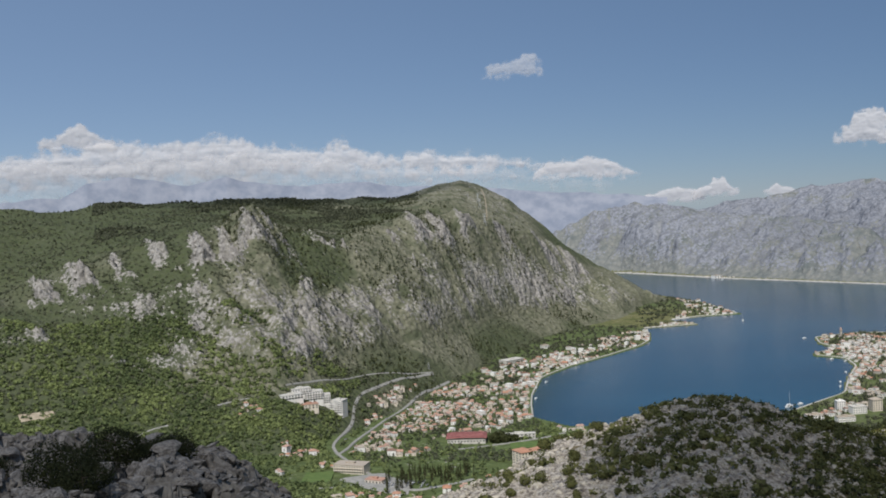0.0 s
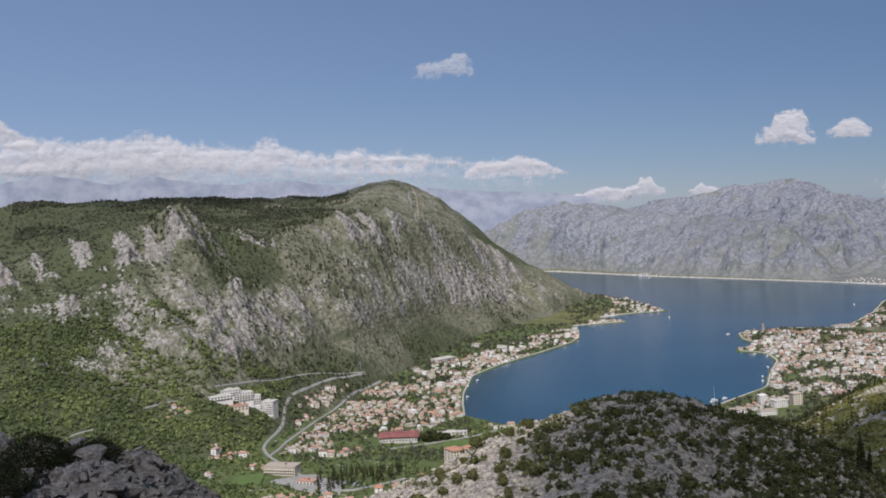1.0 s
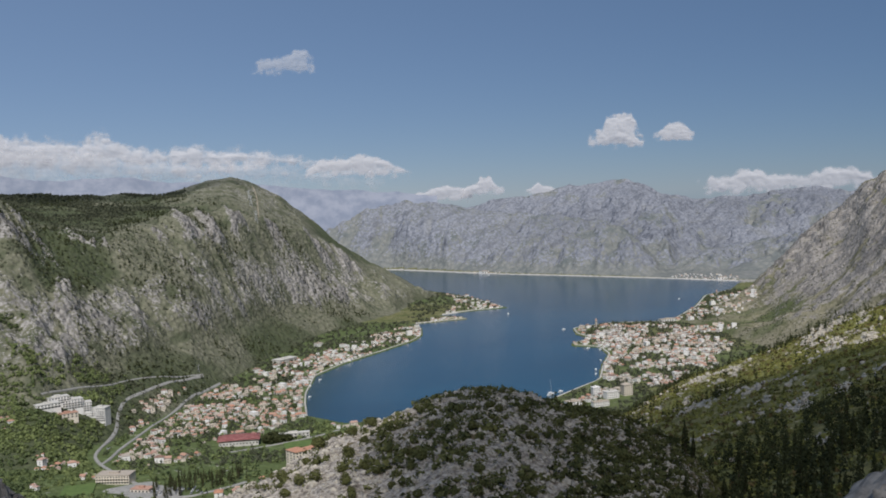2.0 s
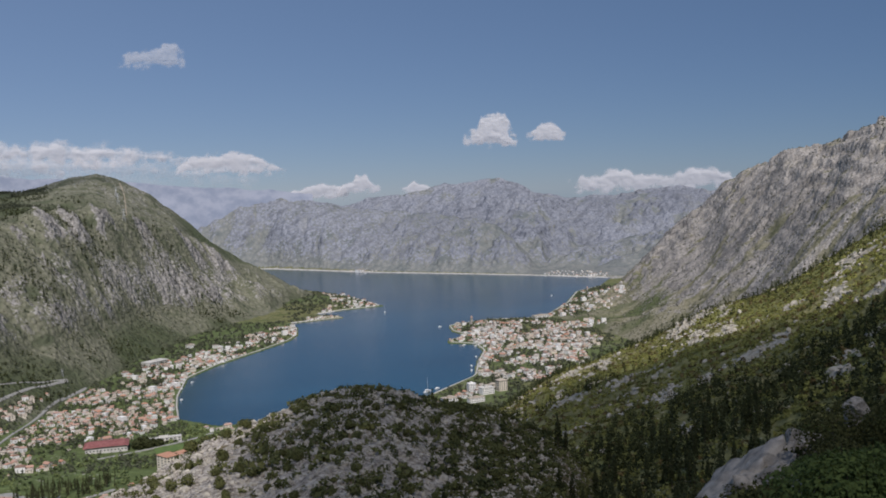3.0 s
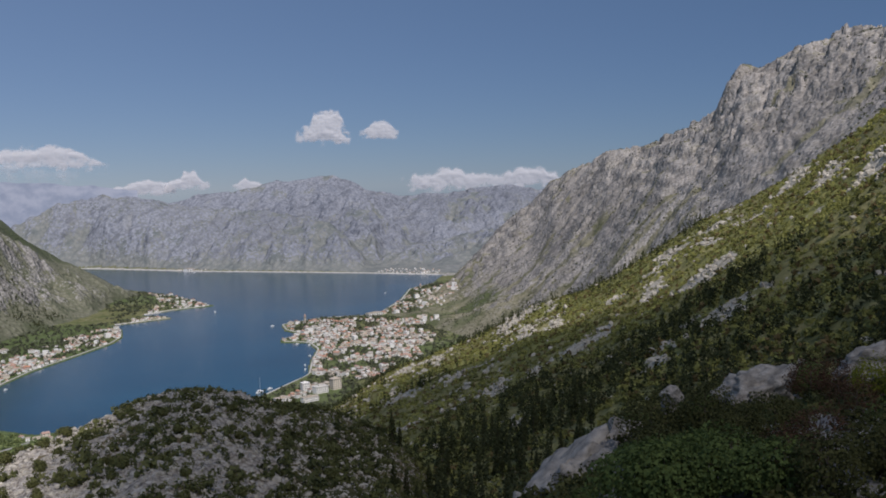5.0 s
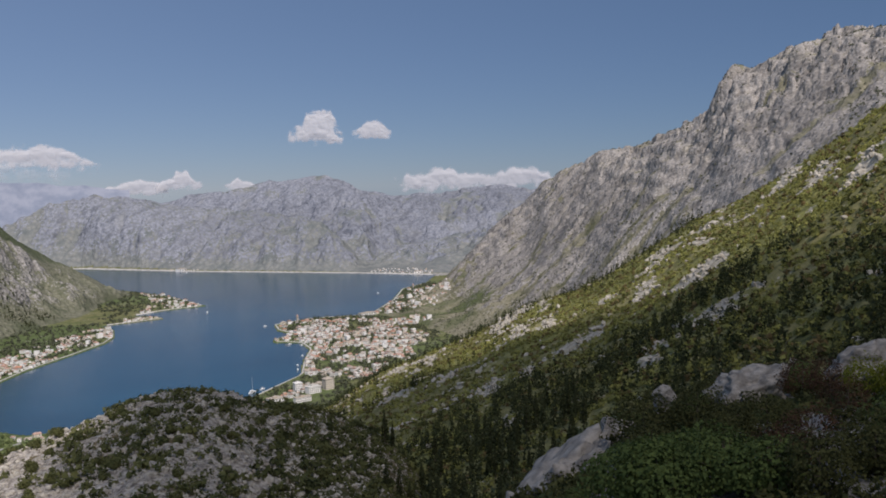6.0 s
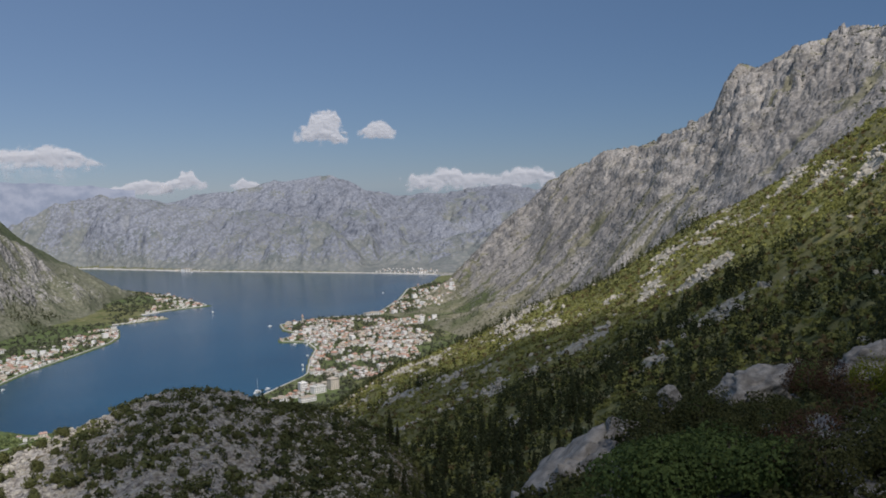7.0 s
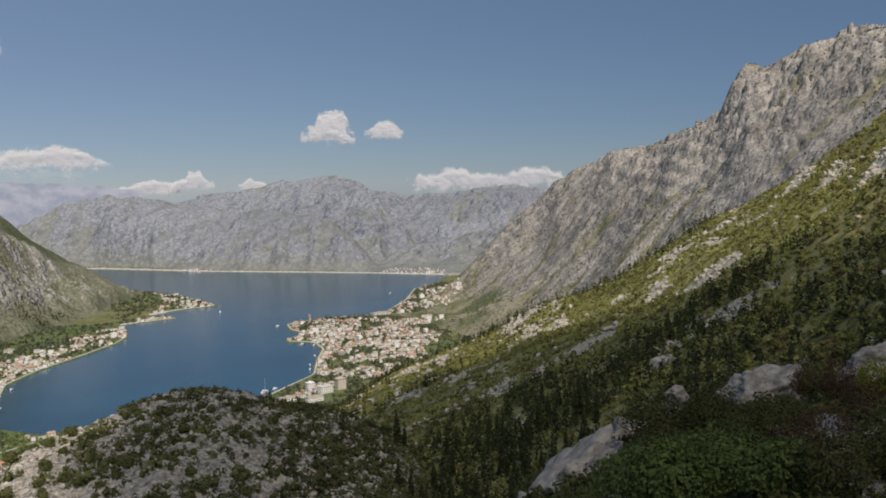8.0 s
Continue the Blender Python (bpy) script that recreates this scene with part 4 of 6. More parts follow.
KINDS = [
    (9, 11, 2, "hip", WALL_WHITE, ROOF_ORANGE, "two-storey white house with an orange tiled hip roof"),
    (8, 12, 2, "gable", WALL_CREAM, ROOF_PINK, "two-storey cream house with a faded tiled gable roof"),
    (8, 10, 3, "hip", WALL_WHITE, ROOF_PINK, "three-storey white house with a faded tiled hip roof"),
    (9, 13, 2, "gable", WALL_STONE, ROOF_ORANGE, "old stone house with an orange tiled gable roof"),
    (10, 12, 3, "flat", WALL_WHITE, ROOF_BEIGE, "three-storey white house with a flat pale roof"),
    (7, 9, 1, "gable", WALL_CREAM, ROOF_ORANGE, "small cream cottage with an orange tiled roof"),
    (8, 18, 2, "gable", WALL_CREAM, ROOF_BEIGE, "long cream terrace with a grey beige roof"),
    (9, 12, 2, "hip", WALL_CREAM, ROOF_BEIGE, "two-storey cream house with a beige hip roof"),
    (9, 13, 4, "flat", WALL_WHITE, WALL_WHITE, "four-storey white apartment house with a flat white roof"),
    (9, 12, 3, "hip", WALL_WHITE, ROOF_BROWN, "three-storey white house with a dark brown tiled hip roof"),
]
FIRST = {}


def corners_plan(line):
    return [(r * math.sin(radians(b)), r * math.cos(radians(b))) for b, r in line]


def within(poly, x, y):
    hit = False
    for (x0, y0), (x1, y1) in zip(poly, poly[1:] + poly[:1]):
        if (y0 > y) != (y1 > y) and x < (x1 - x0) * (y - y0) / (y1 - y0) + x0:
            hit = not hit
    return hit


TAKEN = {}


def free_spot(x, y, gap):
    i, j = int(x // 25), int(y // 25)
    for a in (i - 1, i, i + 1):
        for c in (j - 1, j, j + 1):
            for (px, py, g) in TAKEN.get((a, c), ()):
                if math.hypot(px - x, py - y) < (gap + g) / 2:
                    return False
    return True


def take(x, y, gap):
    TAKEN.setdefault((int(x // 25), int(y // 25)), []).append((x, y, gap))


def reserve(line, width):
    pts = corners_plan(line)
    for (x0, y0), (x1, y1) in zip(pts, pts[1:]):
        n = max(1, int(math.hypot(x1 - x0, y1 - y0) / 6))
        for i in range(n + 1):
            take(x0 + (x1 - x0) * i / n, y0 + (y1 - y0) * i / n, width)


for line, width in ((ROAD_A, 21), (ROAD_B, 18), (ROAD_C, 14), (ROAD_D, 16), (ROAD_E, 14), (ROAD_F, 13), (ROAD_G, 9), (ROAD_I, 9)):
    reserve(line, width)
reserve([(-5.4, 1020), (-3.2, 985)], 50)
reserve([(3.4, 1186), (5.5, 1190)], 48)
reserve([(-8.9, 1036), (-7.6, 1032)], 50)
reserve([(-0.2, 1224), (1.7, 1220)], 40)
reserve([(-9.8, 1300), (-6.6, 1345)], 26)
reserve([(-7.0, 1062), (-5.5, 1058)], 30)
reserve([(3.6, 1095), (5.0, 1095)], 34)
reserve([(23.5, 1405), (21.8, 1350)], 34)

SPOTS = []
HOUSE_RNG = random.Random(12)


def settle(line, count, gap, weights, turn):
    """Houses strewn over a district of the town, standing clear of one another."""
    poly = corners_plan(line)
    xs, ys = [p[0] for p in poly], [p[1] for p in poly]
    made = 0
    for _ in range(count * 40):
        if made >= count:
            break
        x, y = HOUSE_RNG.uniform(min(xs), max(xs)), HOUSE_RNG.uniform(min(ys), max(ys))
        room = gap * HOUSE_RNG.choice((0.62, 0.75, 0.9, 1.2, 1.9))
        grove = float(fbm(np.array([x / 50]), np.array([y / 50]), 191, 3)[0])
        if not within(poly, x, y) or not free_spot(x, y, room) or (count > 60 and grove < -0.26 + 0.28 * HOUSE_RNG.random()):
            continue
        b, r = polar(x, y)
        if float(shore_distance(np.array([x]), np.array([y]))[0]) < 6:
            continue
        take(x, y, room)
        k = HOUSE_RNG.choices(range(len(KINDS)), weights)[0]
        a = turn + HOUSE_RNG.choice((0, 90)) + HOUSE_RNG.gauss(0, 20)
        SPOTS.append((r, b, k, a, HOUSE_RNG.choice((0.7, 0.85, 1.0, 1.0, 1.15, 1.35)) * min(1.35, max(0.85, room / gap * 1.05))))
        made += 1


MIX = (4, 7, 3, 4, 2, 3, 6, 6, 1, 4)
PALE = (3, 4, 4, 3, 7, 2, 2, 4, 4, 8)
settle([(-6.9, 1170), (-6.4, 1260), (-5.2, 1402), (-3.3, 1520), (-1.3, 1600), (0, 1650), (2.3, 1573), (3.2, 1600), (5.0, 1640), (5.2, 1378), (2.57, 1288), (-.18, 1185), (-4.26, 1130)], 470, 7.0, MIX, 25)
settle([(2.3, 1560), (1.6, 1700), (2.9, 1860), (4.6, 1850), (6.8, 1960), (6.4, 1700), (5.4, 1560)], 160, 7.2, PALE, 40)
settle([(-10.5, 1150), (-10.2, 1190), (-9.2, 1195), (-8.1, 1175), (-8.2, 1155), (-9.5, 1140)], 15, 10, (5, 1, 3, 0, 0, 0, 0, 0, 0, 0), 10)
settle([(-12.6, 1250), (-12.3, 1280), (-11.5, 1275), (-11.3, 1245)], 8, 10, (1, 3, 0, 4, 0, 2, 0, 0, 0, 0), 30)
settle([(-8.3, 1080), (-8.0, 1105), (-7.2, 1105), (-7.3, 1075)], 5, 10, MIX, 10)
settle([(-7.5, 940), (-6, 968), (-2.2, 950), (-1, 965), (1.0, 1035), (3.2, 1060), (3.6, 1010), (1.5, 950), (-2, 915), (-6, 900)], 42, 12, (6, 3, 2, 2, 0, 2, 1, 1, 0, 1), 15)
settle([(-10.9, 1030), (-10.9, 1060), (-10.3, 1060), (-10.3, 1030)], 2, 12, (0, 0, 1, 0, 0, 0, 0, 0, 0, 0), 0)
settle([(5.2, 1700), (6.0, 1880), (7.4, 2040), (9.0, 2140), (10.6, 2240), (12.2, 2270), (12.0, 2080), (9.6, 1890), (7.2, 1770)], 170, 7.8, PALE, 50)
settle([(12.2, 2340), (12.4, 2385), (14.4, 2400), (14.6, 2370)], 16, 11, PALE, 20)
settle([(13.2, 2500), (14.0, 2700), (13.2, 3050), (13.8, 3060), (15.2, 2850), (17, 2600), (15.2, 2530)], 95, 9.5, PALE, 20)
settle([(20.7, 2150), (24.2, 2190), (26.6, 2140), (29.0, 2110), (30.2, 2040), (29.3, 1930), (29.9, 1840), (28.8, 1750), (28.9, 1640), (27.6, 1560), (27.0, 1490), (25.0, 1480), (22.3, 1545), (22.2, 1650), (22.6, 1710), (22.6, 1810), (22.0, 1900), (21.0, 2020)], 800, 6.9, PALE, 20)
settle([(26.0, 2260), (27.0, 2400), (27.9, 2500), (28.6, 2760), (31.0, 2720), (31.2, 2450), (30.0, 2250), (28.3, 2200)], 150, 10, PALE, 20)
settle([(14.8, 3815), (14.8, 3835), (16.6, 3745), (16.6, 3730)], 10, 14, PALE, 30)
settle([(26.4, 3345), (27, 3440), (30.2, 3330), (30.2, 3215)], 60, 11, PALE, 30)
settle([(19.6, 1340), (21.0, 1352), (23.3, 1372), (23.9, 1450), (22.3, 1470), (21.0, 1385)], 34, 9, PALE, 15)
settle([(5.6, 1262), (6.4, 1296), (9.0, 1284), (11.5, 1278), (11.5, 1250), (8.5, 1246)], 16, 12, (1, 1, 1, 0, 5, 0, 2, 1, 2, 0), 10)
settle([(20.6, 1890), (20.6, 1945), (21.6, 1945), (21.6, 1890)], 9, 9, PALE, 0)

SPOTS.sort()


def house_pose(b, r, a, s):
    p = place(b, r, 0.4)
    s = s * 0.7 if r > 3000 else s
    return Matrix.Translation(p) @ Matrix.Rotation(radians(a), 4, "Z") @ Matrix.Scale(0.50 * s, 4)


def build_houses():
    near, rest = SPOTS[:300], SPOTS[300:]
    for r, b, k, a, s in near:
        if k not in FIRST:
            FIRST[k] = make_house(*KINDS[k])
            FIRST[k].matrix_basis = house_pose(b, r, a, s)
        else:
            copy_thing(FIRST[k], house_pose(b, r, a, s)).matrix_basis = house_pose(b, r, a, s)
    # the farther houses of the same kinds, joined
    groups = {}
    for r, b, k, a, s in rest:
        district = "far shore" if r > 3000 else "east shore" if b > 18 else "west shore"
        for o in FIRST[k].children_recursive:
            if r > 1650 and o.name.startswith("window"):
                continue
            groups.setdefault((district, o.data.materials[0].name), []).append((o.data, house_pose(b, r, a, s)))
    for (district, mat), items in sorted(groups.items(), key=lambda g: g[0]):
        co, faces, n = [], [], 0
        for me, m in items:
            co += [m @ v.co for v in me.vertices]
            faces += [[i + n for i in p.vertices] for p in me.polygons]
            n += len(me.vertices)
        me = bpy.data.meshes.new("houses")
        me.from_pydata(co, [], faces)
        me.materials.append(bpy.data.materials[mat])
        tagged(new("houses", me), "crowded town houses on the " + district + ", in " + mat, "houses", kind="stuff")


build_houses()


# ---- single buildings ----
def facade_windows(parent, x0, x1, y, z0, floors, bays, side=-1, step=2.9):
    for f in range(floors):
        for i in range(bays):
            x = x0 + (x1 - x0) * (i + 0.5) / bays
            w = (x1 - x0) / bays * 0.22
            part("window", boxes((x - w, min(y, y + side * 0.15), z0 + f * step, x + w, max(y, y + side * 0.15), z0 + f * step + 1.5)), WINDOW, parent)


def block(name, b, r, turn, w, l, floors, wall, roof, label, category, bays=6, balconies=False, lift=0.3):
    ob = thing(name, label, category)
    h = floors * 2.9 + 0.6
    part("wall", boxes((-w / 2, -l / 2, -9, w / 2, l / 2, h)), wall, ob)
    part("roof", boxes((-w / 2 - 0.4, -l / 2 - 0.4, h, w / 2 + 0.4, l / 2 + 0.4, h + 0.5), (-w / 6, -l / 6, h + 0.5, w / 8, l / 8, h + 2.4)), roof, ob)
    facade_windows(ob, -w / 2, w / 2, -l / 2, 1.0, floors, bays)
    if balconies:
        for f in range(1, floors):
            part("balcony", boxes((-w / 2 + 0.5, -l / 2 - 1.3, f * 2.9 - 0.1, w / 2 - 0.5, -l / 2, f * 2.9 + 0.12), (-w / 2 + 0.5, -l / 2 - 1.35, f * 2.9, w / 2 - 0.5, -l / 2 - 1.2, f * 2.9 + 1.0)), wall, ob)
    ob.matrix_basis = Matrix.Translation(place(b, r, lift)) @ Matrix.Rotation(radians(turn), 4, "Z")
    return ob


# the white hotel above the valley
for b, r, turn, w, l, floors in ((-9.55, 1302, 30, 30, 12, 2), (-9.0, 1325, 25, 26, 12, 3), (-8.3, 1330, 20, 26, 15, 4), (-7.75, 1335, 12, 22, 15, 4), (-7.2, 1335, 0, 20, 14, 3), (-6.75, 1333, -20, 17, 16, 6)):
    block("hotel_wing", b, r, turn, w, l, floors, WALL_WHITE, CONCRETE, "pale white hotel wing with rows of balconies", "hotel", 7, True)
block("annex", -8.55, 1300, 20, 24, 12, 2, WALL_CREAM, ROOF_ORANGE, "low cream annex with an orange roof below the hotel", "building", 5)


def sports_hall():
    ob = thing("sports_hall", "large sports hall with a low red sheet roof", "sports hall")
    part("wall", boxes((-24, -15, -3, 24, 15, 7)), CONCRETE, ob)
    bm = bmesh.new()
    ys = [-17 + 34 * i / 10 for i in range(11)]
    rows = [[bm.verts.new((x, y, z + 3.2 * (1 - (y / 17) ** 2) * (1 if abs(x) < 22 else 0.35))) for x, z in ((-26, 7.0), (-21, 7.6), (0, 7.9), (21, 7.6), (26, 7.0))] for y in ys]
    for a, c in zip(rows, rows[1:]):
        for i in range(4):
            bm.faces.new((a[i], a[i + 1], c[i + 1], c[i]))
    bmesh.ops.solidify(bm, geom=bm.faces[:], thickness=0.5)
    part("roof", bm, ROOF_RED, ob)
    facade_windows(ob, -24, 24, -15, 2.5, 1, 12)
    ob.matrix_basis = Matrix.Translation(place(0.75, 1222, 0.3)) @ Matrix.Rotation(radians(-4), 4, "Z")


sports_hall()
block("market_hall", -6.2, 1062, -18, 36, 18, 3, WALL_CREAM, ROOF_BEIGE, "broad beige commercial hall with bands of windows", "building", 12, True)
block("annex", -4.8, 1010, -25, 20, 12, 1, WALL_CREAM, ROOF_PINK, "low cream market building beside the car park", "building", 5)


def apartment_tower(b, r, turn, w, l, floors, roof, label, name="apartment_block"):
    ob = thing(name, label, "apartment block")
    h = floors * 2.9 + 0.8
    part("wall", boxes((-w / 2, -l / 2, -6, w / 2, l / 2, h)), WALL_CREAM, ob)
    part("roof", hip_roof(w, l, h, 3.0, 0.7), roof, ob)
    facade_windows(ob, -w / 2, w / 2, -l / 2, 1.2, floors, 4)
    for f in range(floors):
        for y in (-l / 3, 0, l / 3):
            part("window", boxes((-w / 2 - 0.15, y - 0.9, 1.2 + 2.9 * f, -w / 2, y + 0.9, 2.7 + 2.9 * f)), WINDOW, ob)
    ob.matrix_basis = Matrix.Translation(place(b, r, 0.2)) @ Matrix.Rotation(radians(turn), 4, "Z")


apartment_tower(4.05, 1085, 28, 16, 20, 6, ROOF_ORANGE, "tall cream apartment block with an orange tiled roof")
apartment_tower(4.95, 1105, 28, 18, 16, 5, ROOF_ORANGE, "cream apartment block with an orange tiled roof")
apartment_tower(23.75, 1420, 8, 14, 11, 5, ROOF_BEIGE, "tall white hotel tower with balconies near the water", "hotel_tower")
block("hotel_wing", 22.85, 1400, 8, 20, 12, 3, WALL_WHITE, CONCRETE, "pale white hotel wing near the water", "hotel", 6)
block("hotel_wing", 21.95, 1420, 0, 11, 10, 4, WALL_WHITE, WALL_WHITE, "bright white hotel block near the water", "hotel", 4)
block("school", 22.2, 1345, 5, 24, 9, 2, WALL_WHITE, ROOF_BEIGE, "long low white school building", "building", 9)
block("warehouse", 20.6, 1352, 3, 22, 12, 2, WALL_WHITE, ROOF_BEIGE, "low white warehouse behind the quay", "building", 5)
block("villa", 5.6, 2010, 20, 16, 10, 2, WALL_WHITE, ROOF_BEIGE, "lone white villa among trees on the slope", "villa", 4)
block("grandstand", 3.9, 1232, 0, 40, 7, 2, CONCRETE, CONCRETE, "long pale grandstand beside the pitch", "building", 8)
block("warehouse", 3.6, 1840, 40, 46, 22, 2, CONCRETE, CONCRETE, "large pale warehouse above the shore houses", "building", 9)
block("warehouse", 15.6, 3775, 30, 40, 16, 3, WALL_WHITE, ROOF_BEIGE, "white building on the far shore", "building", 3)
block("warehouse", 29.3, 3262, 0, 34, 12, 2, WALL_WHITE, ROOF_BEIGE, "white building on the far shore", "building", 3)
block("warehouse", 26.2, 2228, 10, 40, 14, 2, WALL_WHITE, ROOF_BEIGE, "long white shed on the shore", "building", 6)


def bell_tower(b, r, h):
    ob = thing("bell_tower", "slender white stone bell tower with a pointed roof", "bell tower")
    part("shaft", boxes((-2, -2, -3, 2, 2, h), bevel=0.1), WALL_STONE, ob)
    bm = bmesh.new()
    tube(bm, (0, 0, h), (0, 0, h + 6), 2.9, 0.1, 8)
    part("spire", bm, ROOF_PINK, ob)
    for x in (-0.6, 0.6):
        part("window", boxes((x - 0.4, -2.12, h - 3.5, x + 0.4, -1.95, h - 1)), WINDOW, ob)
    ob.matrix_basis = Matrix.Translation(place(b, r, 0.2))


bell_tower(22.1, 2165, 13)
bell_tower(29.0, 2760, 11)


def pylon(b, r, s):
    ob = thing("pylon", "tall galvanised lattice power pylon on the ridge", "pylon", "pylons over the ridge")
    h = 26
    for sx, sy in ((-1, -1), (1, -1), (1, 1), (-1, 1)):
        bm = bmesh.new()
        tube(bm, (3 * sx, 3 * sy, -3), (0.5 * sx, 0.5 * sy, h), 0.28, 0.2, 5)
        part("leg", bm, METAL, ob)
    for z in (5, 11, 17):
        bm = bmesh.new()
        k = 3 - 2.5 * z / h
        for a, c in (((-k, -k), (k, k)), ((k, -k), (-k, k)), ((-k, -k), (k, -k)), ((-k, k), (k, k))):
            tube(bm, (*a, z), (*c, z + (0 if a[1] == c[1] else 4)), 0.15, 0.15, 4)
        part("brace", bm, METAL, ob)
    for z in (19, 22.5, 26):
        bm = bmesh.new()
        tube(bm, (-5, 0, z), (5, 0, z), 0.22, 0.22, 5)
        part("crossarm", bm, METAL, ob)
    ob.matrix_basis = Matrix.Translation(place(b, r)) @ Matrix.Scale(s, 4)


for b, r, s in ((2.0, 2575, 1), (2.1, 2500, 1), (2.35, 2320, 1), (-1.35, 1640, 0.45)):
    pylon(b, r, s)


# ---- boats and cars ----
def boat(b, r, turn, s, label, sail=False):
    ob = thing("boat", label, "boat", "boats on the bay")
    bm = bmesh.new()
    n = 8
    rows = []
    for i in range(n + 1):
        u = i / n
        half = 1.5 * math.sin(math.pi * min(1, 0.25 + 0.75 * (1 - u))) ** 0.7 if u < 1 else 0.02
        x = -4 + 8 * u
        rows.append([bm.verts.new(p) for p in ((x, -half, 1.1 + 0.5 * u), (x, -half * 0.5, -0.4), (x, half * 0.5, -0.4), (x, half, 1.1 + 0.5 * u))])
    for a, c in zip(rows, rows[1:]):
        for i in range(3):
            bm.faces.new((a[i], a[i + 1], c[i + 1], c[i]))
        bm.faces.new((a[3], a[0], c[0], c[3]))
    bm.faces.new(rows[0])
    bmesh.ops.recalc_face_normals(bm, faces=bm.faces)
    part("hull", bm, BOAT, ob)
    part("cabin", boxes((-2, -0.9, 1.1, 1, 0.9, 2.6), bevel=0.15), BOAT, ob)
    if sail:
        bm = bmesh.new()
        tube(bm, (0.5, 0, 1), (0.5, 0, 13), 0.12, 0.07, 5)
        part("mast", bm, METAL, ob)
    ob.matrix_basis = Matrix.Translation((r * math.sin(radians(b)), r * math.cos(radians(b)), 0)) @ Matrix.Rotation(radians(turn), 4, "Z") @ Matrix.Scale(s, 4)


boat(16.95, 2440, 70, 1.6, "white sailing boat lying on the open bay", True)
boat(19.3, 1440, 20, 1.8, "white motor boat moored near the quay", True)
for b, r, turn in ((19.9, 1462, 10), (22.0, 1600, 60), (22.0, 1640, 80), (22.3, 1730, 85), (22.3, 1850, 40), (21.6, 1870, 20), (4.95, 1500, 60), (5.0, 1590, 80), (20.2, 2140, 0), (26.9, 2700, 30), (5.6, 1640, 50), (15.9, 3690, 0)):
    boat(b, r, turn, 1.1, "small white motor boat moored by the shore")


def car_materials():
    for name, c in (("white car paint", 0.7), ("silver car paint", 0.42), ("dark car paint", 0.05)):
        yield weathered(name, (c, c, c), (c * 0.95, c * 0.95, c), 1.0, 0.35, 0.5)


def make_car(paint, tone):
    ob = thing("car", tone + " hatchback car parked on the asphalt", "car", "parked cars")
    part("body", boxes((-2.1, -0.85, 0.3, 2.1, 0.85, 0.95), bevel=0.12), paint, ob)
    part("cabin", boxes((-1.5, -0.75, 0.9, 0.9, 0.75, 1.45), bevel=0.2), WINDOW, ob)
    for x in (-1.3, 1.3):
        for y in (-0.9, 0.7):
            bm = bmesh.new()
            tube(bm, (x, y, 0.32), (x, y + 0.2, 0.32), 0.32, 0.32, 8)
            part("wheel", bm, WINDOW, ob)
    return ob


CARS = [make_car(p, t) for p, t in zip(car_materials(), ("white", "silver", "dark"))]
for row in range(4):
    for i in range(11):
        k = HOUSE_RNG.choice((0, 0, 1, 1, 2))
        if HOUSE_RNG.random() < 0.3:
            continue
        p = place(-4.9, 1022) + Vector((4 + i * 5.0 + row * 4, -6 - row * 9 + i * -1.3, 0))
        b, r = polar(p.x, p.y)
        m = Matrix.Translation(place(b, r, 1.2)) @ Matrix.Rotation(radians(70 + HOUSE_RNG.gauss(0, 4)), 4, "Z")
        copy_thing(CARS[k], m)
for k, (b, r) in enumerate(((-6.5, 1240), (-4.0, 1372), (-3.0, 1000))):
    CARS[k].matrix_basis = Matrix.Translation(place(b, r, 0.8)) @ Matrix.Rotation(radians(60), 4, "Z")


# ---- growth ----
def patchy(b, r, size, seed):
    """Leaf tones that change from stand to stand."""
    x, y = r * np.sin(np.radians(b)), r * np.cos(np.radians(b))
    return np.clip(0.5 + 0.75 * fbm(x / size, y / size, seed, 3) + RNG.normal(0, 0.16, len(b)), 0, 1)


def one_tree(name, label, category, group, mat, tall, wide, count, cone, leaf, stem, seed, bare=0.12):
    """A single plant: a tapered trunk with limbs, and a crown of leaf clumps."""
    rng = np.random.default_rng(seed)
    ob = thing(name, label, category, group)
    bm = bmesh.new()
    tube(bm, (0, 0, -0.6), (0, 0, tall * 0.45), stem, stem * 0.6, 7)
    tube(bm, (0, 0, tall * 0.45), (0.02 * tall, 0, tall * 0.85), stem * 0.6, stem * 0.15, 6)
    for i in range(6):
        a, z = 2.4 * i, tall * (0.2 + 0.09 * i)
        tube(bm, (0, 0, z), (wide * 0.33 * math.cos(a) * (1 - cone * z / tall), wide * 0.33 * math.sin(a) * (1 - cone * z / tall), z + tall * 0.1), stem * 0.4, stem * 0.1, 5)
    part("trunk", bm, BARK, ob)
    co, t = clumps(np.array([[0, 0, tall * bare]]), np.array([wide]), np.array([tall * (1 - bare)]), np.array([rng.uniform(0.3, 0.6)]), count, np.array([cone]), leaf, rng)
    crown = new("crown", leaves_mesh("crown", co, t, mat))
    crown.parent = ob
    return ob


def plant(src, b, r, turn, s, sink=0.2):
    m = Matrix.Translation(place(b, r, -sink)) @ Matrix.Rotation(radians(turn), 4, "Z") @ Matrix.Scale(s, 4)
    return copy_thing(src, m)


def nearest_first(r, n):
    o = np.argsort(r)
    return o[:n], o[n:]


